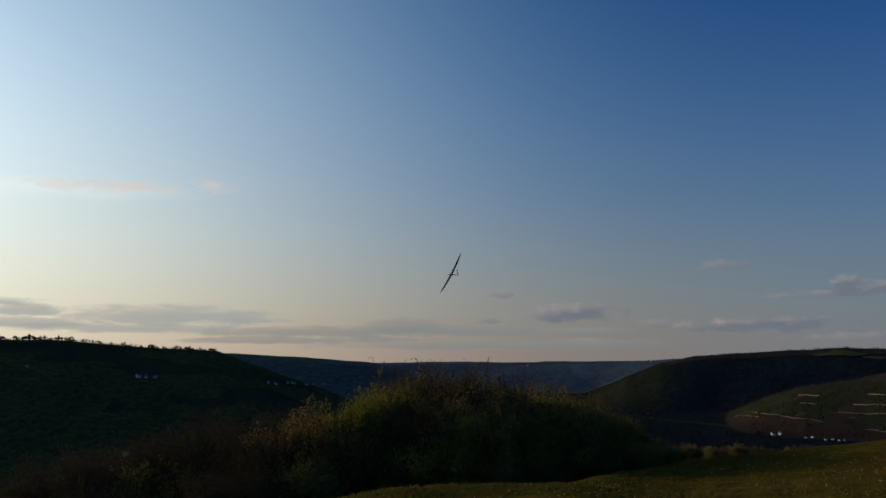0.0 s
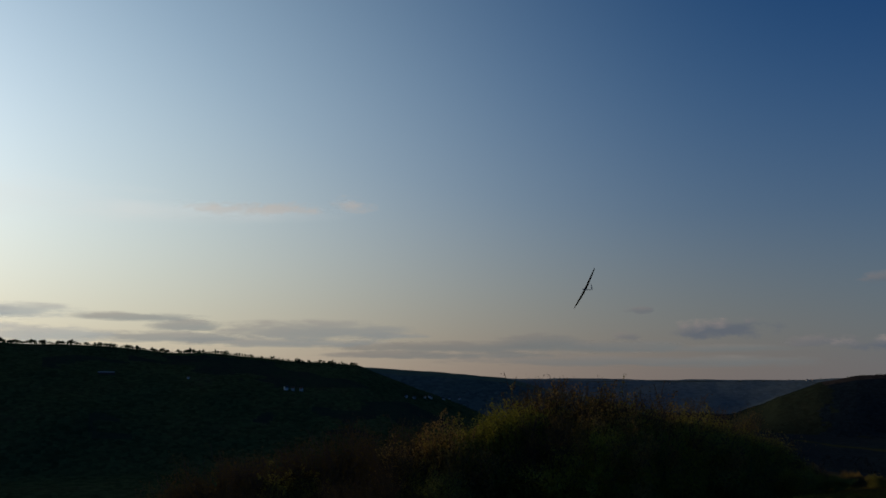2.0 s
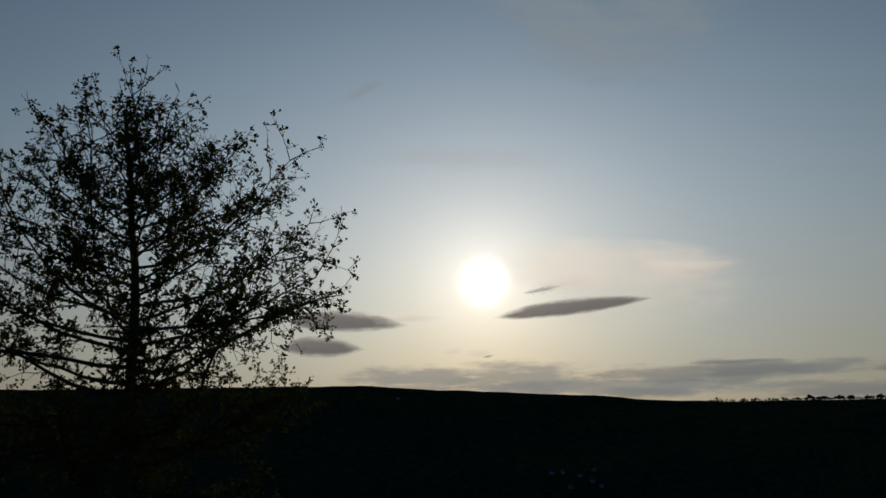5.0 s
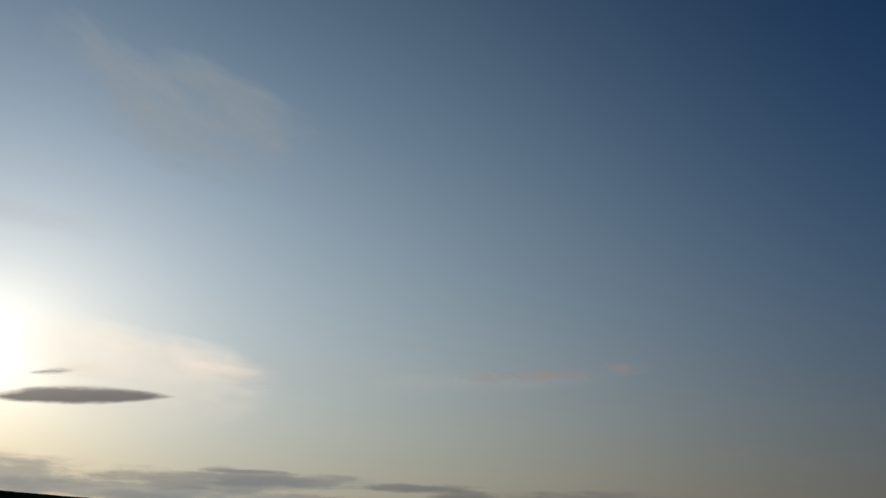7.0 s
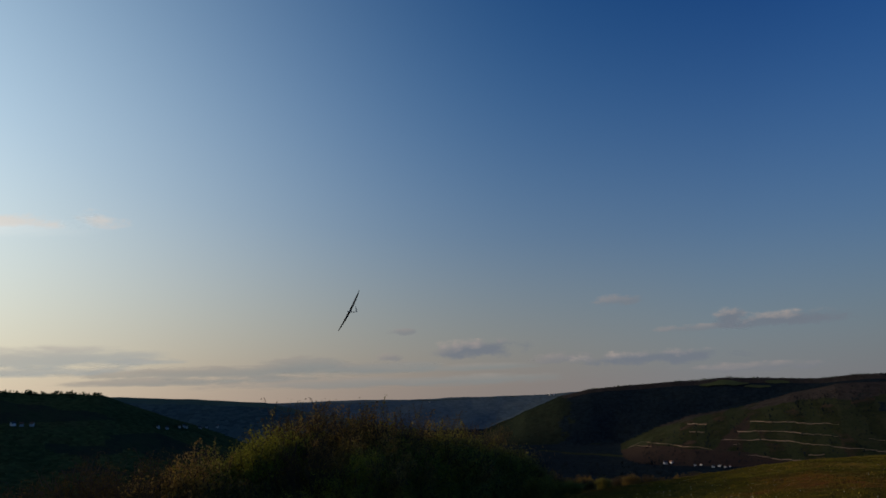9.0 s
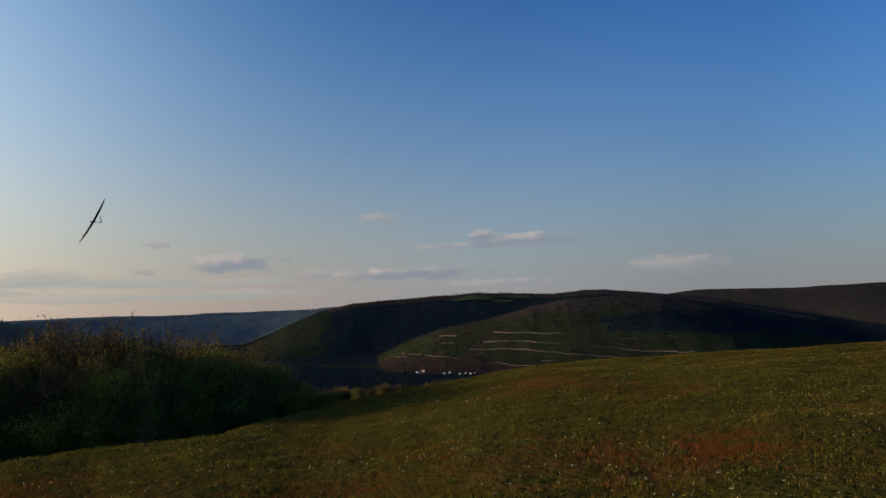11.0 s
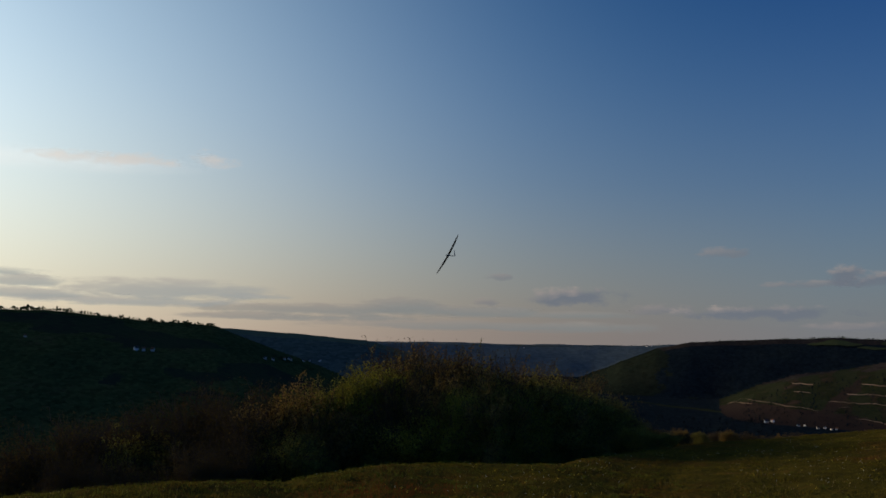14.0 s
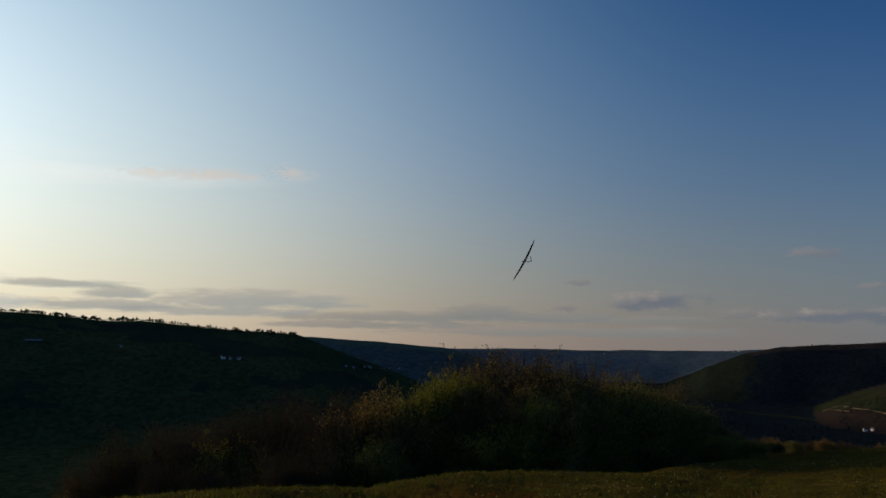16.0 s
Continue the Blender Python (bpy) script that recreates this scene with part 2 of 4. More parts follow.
M_LEAF_RUST = shade("rusty_leaves", [(0.056, 0.042, 0.017), (0.086, 0.062, 0.022), (0.118, 0.084, 0.028)], scale=0.8, fine=9, bump=0, translucent=0.15, rough=0.6, per_object=0.22)
M_LEAF_TREE = shade("young_tree_leaves", [(0.040, 0.050, 0.012), (0.068, 0.078, 0.016), (0.100, 0.104, 0.022)], scale=0.8, fine=9, bump=0, translucent=0.26, rough=0.6)
M_PARCEL = shade("bare_vineyard_soil", [(0.022, 0.016, 0.014), (0.032, 0.023, 0.019), (0.025, 0.021, 0.016)], scale=0.02, fine=8, bump=0.6, bump_scale=0.3)
M_VINE_GREEN = shade("green_vineyard", [(0.014, 0.020, 0.011), (0.022, 0.027, 0.014), (0.031, 0.030, 0.018)], scale=0.02, fine=8, bump=0.6, bump_scale=0.3)
M_PASTURE = shade("pale_pasture", [(0.038, 0.048, 0.023), (0.052, 0.064, 0.029)], scale=0.01, fine=6, bump=0.2, bump_scale=0.1)
# field colour lifted to stand in for the haze over it
M_HAZE_TINT_FIELD = shade("haze_tint_field", [(0.080, 0.094, 0.062), (0.108, 0.124, 0.080)], scale=0.01, fine=6, bump=0.2, bump_scale=0.1)
M_PLASTER = shade("white_plaster", [(0.58, 0.55, 0.50), (0.70, 0.67, 0.62)], scale=0.4, bump=0.1)
M_PLASTER_GREY = shade("grey_plaster", [(0.34, 0.33, 0.31), (0.44, 0.43, 0.40)], scale=0.4, bump=0.1)
M_SLATE = shade("slate_roof", [(0.045, 0.047, 0.055), (0.075, 0.075, 0.085)], scale=0.6, bump=0.4, rough=0.6)
M_TILE = shade("clay_roof", [(0.16, 0.075, 0.045), (0.22, 0.11, 0.065)], scale=0.6, bump=0.4)
M_SHEET = shade("sheet_metal_roof", [(0.22, 0.225, 0.23), (0.28, 0.285, 0.29)], scale=0.3, bump=0.1, rough=0.55)
M_GLASS_DARK = shade("dark_window_glass", [(0.02, 0.025, 0.03), (0.03, 0.035, 0.04)], scale=1, bump=0, rough=0.08, gloss=0.5)
M_STONE = shade("pale_wall_stone", [(0.11, 0.080, 0.060), (0.20, 0.145, 0.110), (0.17, 0.135, 0.105)], scale=0.03, fine=9, bump=0.4)
M_CARBON = shade("carbon_skin", [(0.012, 0.012, 0.014), (0.020, 0.020, 0.022)], scale=8, bump=0, rough=0.35, gloss=0.5)
M_RED = shade("red_film", [(0.30, 0.02, 0.02), (0.36, 0.03, 0.025)], scale=6, bump=0, rough=0.35, gloss=0.5)


# ------------------------------------------------------------------ mesh helpers
def mesh_from(name, verts, faces, materials, smooth=False, index=None):
    """A mesh of equal-sized polygons from numpy arrays."""
    me = bpy.data.meshes.new(name)
    verts, faces = np.asarray(verts, dtype=np.float32), np.asarray(faces, dtype=np.int32)
    n, k = faces.shape
    me.vertices.add(len(verts))
    me.vertices.foreach_set("co", verts.ravel())
    me.loops.add(n * k)
    me.loops.foreach_set("vertex_index", faces.ravel())
    me.polygons.add(n)
    me.polygons.foreach_set("loop_start", np.arange(0, n * k, k, dtype=np.int32))
    for m in materials:
        me.materials.append(m)
    if index is not None:
        me.polygons.foreach_set("material_index", np.asarray(index, dtype=np.int32))
    if smooth:
        me.polygons.foreach_set("use_smooth", np.ones(n, dtype=bool))
    me.update(calc_edges=True)
    me.validate()
    return me


def part(name, bm, material, parent=None, label=""):
    """Links a bmesh (or a ready mesh) as one mesh object under its thing."""
    if isinstance(bm, bpy.types.Mesh):
        me = bm
    else:
        me = bpy.data.meshes.new(name)
        bm.to_mesh(me)
        bm.free()
        me.materials.append(material)
    ob = new(name, me)
    ob.parent = parent
    if label:
        ob["label"] = label
    return ob


def tubes(p0, p1, r0, r1, sides=4):
    """Open tapered tubes along many segments: vertices and quads."""
    p0, p1 = np.asarray(p0, float), np.asarray(p1, float)
    d = p1 - p0
    d /= np.maximum(np.linalg.norm(d, axis=1, keepdims=True), 1e-9)
    ref = np.where(np.abs(d[:, 2:3]) > 0.9, np.array([[1.0, 0, 0]]), np.array([[0, 0, 1.0]]))
    a = np.cross(d, ref)
    a /= np.linalg.norm(a, axis=1, keepdims=True)
    b = np.cross(d, a)
    n = len(p0)
    ang = np.arange(sides) * 2 * np.pi / sides
    ring = a[:, None] * np.cos(ang)[None, :, None] + b[:, None] * np.sin(ang)[None, :, None]
    v = np.concatenate([p0[:, None] + ring * np.asarray(r0)[:, None, None], p1[:, None] + ring * np.asarray(r1)[:, None, None]], axis=1)
    k = np.arange(sides)
    q = np.stack([k, (k + 1) % sides, (k + 1) % sides + sides, k + sides], axis=1)
    f = (np.arange(n) * 2 * sides)[:, None, None] + q[None]
    return v.reshape(-1, 3), f.reshape(-1, 4)


def leaves(at, size, rng, droop=0.2):
    """A small folded blade at each point, turned at random."""
    n = len(at)
    d = rng.normal(size=(n, 3))
    d[:, 2] -= droop
    d /= np.linalg.norm(d, axis=1, keepdims=True)
    s = np.cross(d, rng.normal(size=(n, 3)))
    s /= np.maximum(np.linalg.norm(s, axis=1, keepdims=True), 1e-9)
    up = np.cross(d, s)
    ln = (size * rng.uniform(0.6, 1.3, n))[:, None]
    v = np.stack([at, at + d * ln * 0.5 + s * ln * 0.32 + up * ln * 0.12, at + d * ln, at + d * ln * 0.5 - s * ln * 0.32 + up * ln * 0.12], axis=1)
    f = np.arange(n * 4).reshape(n, 4)
    return v.reshape(-1, 3), f


# ------------------------------------------------------------------ the land
FLOOR = -190.0
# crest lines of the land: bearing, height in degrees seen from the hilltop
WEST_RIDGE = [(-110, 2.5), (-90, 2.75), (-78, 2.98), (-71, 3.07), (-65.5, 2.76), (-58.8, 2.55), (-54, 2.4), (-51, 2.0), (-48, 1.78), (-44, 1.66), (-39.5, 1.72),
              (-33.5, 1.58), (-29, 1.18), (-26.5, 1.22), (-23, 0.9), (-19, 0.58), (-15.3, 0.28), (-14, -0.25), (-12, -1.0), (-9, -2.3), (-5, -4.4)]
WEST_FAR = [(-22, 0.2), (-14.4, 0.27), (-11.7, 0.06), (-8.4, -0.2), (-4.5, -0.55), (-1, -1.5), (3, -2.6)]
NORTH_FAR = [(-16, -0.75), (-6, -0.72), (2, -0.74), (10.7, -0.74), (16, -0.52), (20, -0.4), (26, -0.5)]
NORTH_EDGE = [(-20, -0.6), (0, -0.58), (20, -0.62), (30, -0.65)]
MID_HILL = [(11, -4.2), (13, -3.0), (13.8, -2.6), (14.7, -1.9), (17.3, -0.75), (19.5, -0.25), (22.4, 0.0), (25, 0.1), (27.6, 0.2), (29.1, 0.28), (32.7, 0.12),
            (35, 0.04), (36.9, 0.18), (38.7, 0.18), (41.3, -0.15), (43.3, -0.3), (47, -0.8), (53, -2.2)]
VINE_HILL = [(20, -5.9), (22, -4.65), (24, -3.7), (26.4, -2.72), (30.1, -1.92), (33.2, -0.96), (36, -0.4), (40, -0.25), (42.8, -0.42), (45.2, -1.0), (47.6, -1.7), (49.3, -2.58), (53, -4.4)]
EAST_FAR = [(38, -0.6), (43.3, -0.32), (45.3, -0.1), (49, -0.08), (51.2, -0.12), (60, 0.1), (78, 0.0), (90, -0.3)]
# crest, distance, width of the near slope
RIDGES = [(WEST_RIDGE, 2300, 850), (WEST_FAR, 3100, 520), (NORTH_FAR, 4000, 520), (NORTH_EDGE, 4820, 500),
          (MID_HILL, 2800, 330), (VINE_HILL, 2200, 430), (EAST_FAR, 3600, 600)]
# the hilltop meadow: bearing, distance of its rim, fall to it per metre, fall beyond it
RIM = [(-180, 40, 0, 0), (-110, 22, -0.02, -0.1), (-60, 11, -0.035, -0.3), (-30, 10.5, -0.04, -0.36), (-18, 11, -0.043, -0.34), (-10, 12.3, -0.064, -0.3), (-3, 14, -0.057, -0.26), (2, 15, -0.064, -0.25),
       (10, 16, -0.066, -0.21), (15, 20.5, -0.071, -0.15), (18, 24, -0.071, -0.125), (21.5, 26.5, -0.065, -0.132), (25, 28, -0.0606, -0.14), (30, 29.5, -0.0481, -0.146), (34, 31, -0.0398, -0.15), (42, 33, -0.0345, -0.15), (51, 30, -0.021, -0.15), (80, 40, 0, -0.05), (180, 40, 0, 0)]


def column(table, az, c):
    return np.interp(az, [row[0] for row in table], [row[c] for row in table])


def wobble(x, y):
    """Soft unevenness from summed waves, about -1 to 1."""
    s = np.zeros_like(x)
    for i, (kx, ky, p) in enumerate(((1.0, 0.37, 0.3), (-0.61, 1.13, 1.7), (1.9, -1.27, 4.1), (-2.3, -2.05, 2.2), (3.7, 2.9, 5.0), (5.3, -4.7, 0.9))):
        s += np.sin(kx * x + ky * y + p + 1.3 * np.sin(0.7 * ky * x - 0.9 * kx * y + i)) / (1.0 + 0.55 * i)
    return s / 2.6


def land(az, r):
    """Height of the ground and its cover at a bearing and a distance (arrays)."""
    az, r = np.asarray(az, float), np.asarray(r, float)
    x, y = r * np.sin(np.radians(az)), r * np.cos(np.radians(az))
    rim, fall, beyond = (column(RIM, az, c) for c in (1, 2, 3))
    over = np.maximum(r - rim, 0.0)
    soft = np.sqrt(over * over + 2.0) - 1.414
    near = fall * np.minimum(r, rim) + beyond * np.clip(soft, 0, 75) + fall * np.clip(over, 0, 4) * 0.4
    valley = np.clip(np.interp(az, [-135, -105, 60, 85], [0, 1, 1, 0]), 0, 1)
    down = near - valley * np.maximum(over - 75, 0) * 0.36
    z = np.maximum(down, FLOOR)
    top = np.full_like(z, -1e9)
    owner = np.full(z.shape, -1)
    stack = [z]
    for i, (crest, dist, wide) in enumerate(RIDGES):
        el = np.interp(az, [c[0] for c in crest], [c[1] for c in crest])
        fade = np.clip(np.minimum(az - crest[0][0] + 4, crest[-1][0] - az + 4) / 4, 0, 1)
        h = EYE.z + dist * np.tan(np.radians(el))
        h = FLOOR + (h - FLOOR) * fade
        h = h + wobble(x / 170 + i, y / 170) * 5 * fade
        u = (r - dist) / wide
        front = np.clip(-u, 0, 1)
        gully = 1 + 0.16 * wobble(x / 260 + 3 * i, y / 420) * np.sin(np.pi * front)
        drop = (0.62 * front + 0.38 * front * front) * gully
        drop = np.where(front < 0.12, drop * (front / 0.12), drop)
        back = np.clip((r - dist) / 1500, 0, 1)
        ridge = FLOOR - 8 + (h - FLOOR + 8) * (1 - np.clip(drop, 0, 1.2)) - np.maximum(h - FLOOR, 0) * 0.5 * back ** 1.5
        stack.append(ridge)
    stack = np.stack(stack)
    hi = stack.max(0)
    z = hi + 6.0 * np.log(np.exp(np.clip((stack - hi) / 6.0, -40, 0)).sum(0)) * np.clip((r - 300) / 300, 0, 1)
    return z, stack.argmax(0) - 1, x, y


def ground_at(az, r):
    return float(land(np.array([az]), np.array([r]))[0][0])


def spot(az, r, lift=0.0):
    """A place on the ground."""
    a = radians(az)
    return Vector((r * math.sin(a), r * math.cos(a), ground_at(az, r) + lift))


def build_ground():
    azs = np.concatenate([np.arange(-180, -112, 4.0), np.arange(-112, 9, 0.28), np.arange(9, 50, 0.12), np.arange(50, 66, 0.28), np.arange(66, 180, 4.0)])
    rs = np.concatenate([[0.6, 1.5, 2.5], np.arange(3.5, 30, 0.45), 30 * 1.05 ** np.arange(0, 60), ])
    rs = np.concatenate([rs[rs < 520], np.arange(520, 1300, 60), np.arange(1300, 1680, 22), np.arange(1680, 2400, 9), np.arange(2400, 2860, 8), np.arange(2860, 3200, 14), np.arange(3200, 3900, 12), np.arange(3900, 4900, 60), [4920]])
    A, R = np.meshgrid(azs, rs, indexing="ij")
    z, own, x, y = land(A, R)
    z = z + np.where(R < 60, 0.042 * wobble(x * 1.1, y * 1.1) * np.clip(R / 6, 0, 1), 0) + np.where(R < 60, 0.026 * wobble(x * 4.3, y * 4.3), 0)
    z = z + np.clip((R - 200) / 400, 0, 1) * (2.0 * wobble(x / 95, y / 95))
    na, nr = A.shape
    verts = np.stack([x, y, z], axis=-1).reshape(-1, 3)
    i, j = np.meshgrid(np.arange(na), np.arange(nr - 1), indexing="ij")
    i2 = (i + 1) % na
    faces = np.stack([i * nr + j, i * nr + j + 1, i2 * nr + j + 1, i2 * nr + j], axis=-1).reshape(-1, 4)
    # cover: 0 turf, 1 woods, 2 open fields, 3 vines, 4 haze-tinted far woods, 5 bare woods, 6 shade-darkened woods, 7
    # haze-tinted woods, 8 bare plots, 9 green plots, 10 sunlit-face woods, 11 haze-tinted fields
    fa, fr = (A + 0.14)[:, :-1].ravel(), R[:, :-1].ravel()
    fo, fz = own[:, :-1].ravel(), z[:, :-1].ravel()
    fx, fy = x[:, :-1].ravel(), y[:, :-1].ravel()
    patch = wobble(fx / 190 + 2, fy / 190)
    cover = np.where(fr < 130, 0, 1)
    cover = np.where((fr > 130) & (patch > 0.6) & ((fo == 1) | (fo == 6)) & (fz > -150), 2, cover)
    # the vineyard hill: bare plots low down, green plots and scrub above, brown woods on top, darkest woods to the
    # right
    fe = np.degrees(np.arctan2(fz - EYE.z, fr))
    ragged = wobble(fx / 60, fy / 60) * 0.16 + wobble(fx / 23, fy / 23) * 0.07
    hill = fo == 5
    stripe = np.sin(fa * 2.6 + fe * 1.1 + 1.5 * wobble(fx / 90 + 5, fy / 90))
    cover = np.where(hill, np.where(stripe + 3 * ragged > 0.15, 3, 9), cover)
    cover = np.where(hill & (fe + ragged < np.interp(fa, (22, 24, 27, 32, 34), (-4.6, -4.25, -4.65, -5.3, -5.5))), 8, cover)
    cover = np.where(hill & (fa > 28.0) & (fa < 30.4) & (fe < -2.3) & (np.abs(fa - 29.0 - (fe + 4.0) * 1.1 + 2 * ragged) < 0.5), 8, cover)
    cover = np.where(hill & (fe + ragged > np.interp(fa, (24, 30, 34, 40, 46), (-3.1, -2.1, -1.5, -1.7, -2.2))) & (wobble(fx / 75, fy / 75) > -0.25), 5, cover)
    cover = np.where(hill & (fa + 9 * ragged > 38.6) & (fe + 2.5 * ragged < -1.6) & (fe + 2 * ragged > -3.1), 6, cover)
    # pastures among the woods on the western ridge and on the valley floor below it
    crest = np.interp(fa, [c[0] for c in WEST_RIDGE], [c[1] for c in WEST_RIDGE])
    cover = np.where((fo == 0) & (fa > -37) & (fe > -1.3) & (fe < crest - 0.22) & (wobble(fx / 150 + 7, fy / 110) > 0.1), 2, cover)
    cover = np.where((fo <= 0) & (fa > -34) & (fa < -4) & (fe > -5.0) & (fe < -2.3) & (wobble(fx / 130 + 3, fy / 90 + 1) > 0.25), 2, cover)
    # haze over the far ridges comes from these tinted covers
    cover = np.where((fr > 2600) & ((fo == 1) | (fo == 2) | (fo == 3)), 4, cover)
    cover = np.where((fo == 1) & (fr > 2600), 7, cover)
    # the mid hill's shaded face and the dim valley floor, darkened by cover
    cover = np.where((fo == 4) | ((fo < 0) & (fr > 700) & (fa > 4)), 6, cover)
    cover = np.where((fo == 6) & (fr > 2900), 5, cover)
    cover = np.where((fo == 4) & (fr > 2752), 5, cover)
    # sunlit left face of the mid hill, painted with the lighter woods
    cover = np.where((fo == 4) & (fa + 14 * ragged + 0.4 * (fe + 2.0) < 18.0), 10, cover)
    cover = np.where((fo == 2) & (fr > 3960), 2, cover)
    # crest strip of fields with haze painted into their colour
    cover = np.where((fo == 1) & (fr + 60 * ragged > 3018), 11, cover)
    cover = np.where((fo < 0) & (fa > 15.5) & (fa < 21.8) & (np.abs(fe + 4.86 + 0.09 * (fa - 18.6) + 0.5 * ragged) < 0.06), 9, cover)
    me = mesh_from("ground", verts, faces, [M_MEADOW, M_FOREST, M_FIELD, M_VINE, M_HAZE_TINT_FAR_WOODS, M_BARE_WOODS, M_DARK_SHADED_WOODS, M_HAZE_TINT_WOODS, M_PARCEL, M_VINE_GREEN, M_SUNLIT_FACE_WOODS, M_HAZE_TINT_FIELD], smooth=True, index=cover)
    # the hub under the feet
    hub = bmesh.new()
    hub.from_mesh(me)
    hub.verts.ensure_lookup_table()
    ring = [hub.verts[a * nr] for a in range(na)]
    centre = hub.verts.new((0, 0, 0))
    for a in range(na):
        hub.faces.new((centre, ring[a], ring[(a + 1) % na]))
    bmesh.ops.recalc_face_normals(hub, faces=hub.faces[:])
    hub.to_mesh(me)
    hub.free()
    return tagged(new("ground", me), "rough spring meadow on a hilltop falling to a wooded river valley", "ground", kind="structure")


build_ground()


# ------------------------------------------------------------------ woods on the skyline
def far_woods(name, label, spans, count, rng, tall=9.5, mat=M_FOREST, clear=0.12):
    """Small distant trees: a trunk and a few lumps of crown each, joined."""
    V, F, base = [], [], 0
    lump_v = np.array([(0, 0, 1), (0.94, 0, 0.1), (0.3, 0.9, 0.15), (-0.76, 0.55, 0.0), (-0.76, -0.55, 0.2), (0.3, -0.9, 0.05), (0, 0, -0.8)])
    lump_f = np.array([(0, 1, 2, 2), (0, 2, 3, 3), (0, 3, 4, 4), (0, 4, 5, 5), (0, 5, 1, 1), (6, 2, 1, 1), (6, 3, 2, 2), (6, 4, 3, 3), (6, 5, 4, 4), (6, 1, 5, 5)])[:, :3]
    for a0, a1, r0, r1, share in spans:
        for _ in range(int(count * share)):
            az, r = rng.uniform(a0, a1), rng.uniform(r0, r1)
            p = spot(az, r)
            h = tall * rng.uniform(0.55, 1.1) * (0.85 + 0.4 * math.sin(az * 2.1) * math.sin(az * 5.3))
            trunk_v, trunk_f = tubes([(p.x, p.y, p.z - 2)], [(p.x, p.y, p.z + h * 0.7)], np.array([0.35]), np.array([0.15]), 3)
            V.append(trunk_v)
            F.append(np.concatenate([trunk_f[:, [0, 1, 2]], trunk_f[:, [0, 2, 3]]]) + base)
            base += len(trunk_v)
            for k in range(rng.integers(4, 8)):
                c = np.array((p.x, p.y, p.z)) + np.array((rng.normal() * h * 0.14, rng.normal() * h * 0.14, h * rng.uniform(clear, 0.88)))
                s = h * rng.uniform(0.13, 0.26)
                V.append(c + lump_v * s * rng.uniform(0.75, 1.25, (7, 3)))
                F.append(lump_f + base)
                base += 7
    me = mesh_from(name, np.concatenate(V), np.concatenate(F), [mat])
    return tagged(new(name, me), label, "trees", kind="stuff")


rng = np.random.default_rng(5)
far_woods("ridge_woods", "bare spring trees lining the crest of the far ridge", [(-46, -31, 2250, 2330, 0.42), (-31, -15.5, 2240, 2330, 0.55)], 760, rng)
far_woods("ridge_row", "open row of tall bare trees on the crest of the far ridge", [(-40.5, -37.5, 2292, 2302, 0.20), (-39.5, -26.5, 2290, 2304, 0.8)], 260, rng, 11.5, clear=0.4)
far_woods("plateau_woods", "dark woods along the edge of the far plateau", [(19, 42, 2780, 2806, 0.85), (12, 20, 3960, 4010, 0.15)], 800, rng, 4.2)
far_woods("valley_woods", "dark hedges and trees on the valley floor", [(9, 25, 1250, 1900, 1.0)], 700, rng, 8.0, M_DARK_SHADED_WOODS)
far_woods("hillside_scrub", "scattered dark scrub between the vineyard terraces", [(23, 46, 1830, 2120, 0.7), (33, 46, 1980, 2160, 0.3)], 1700, rng, 5.5, M_DARK_SHADED_WOODS)


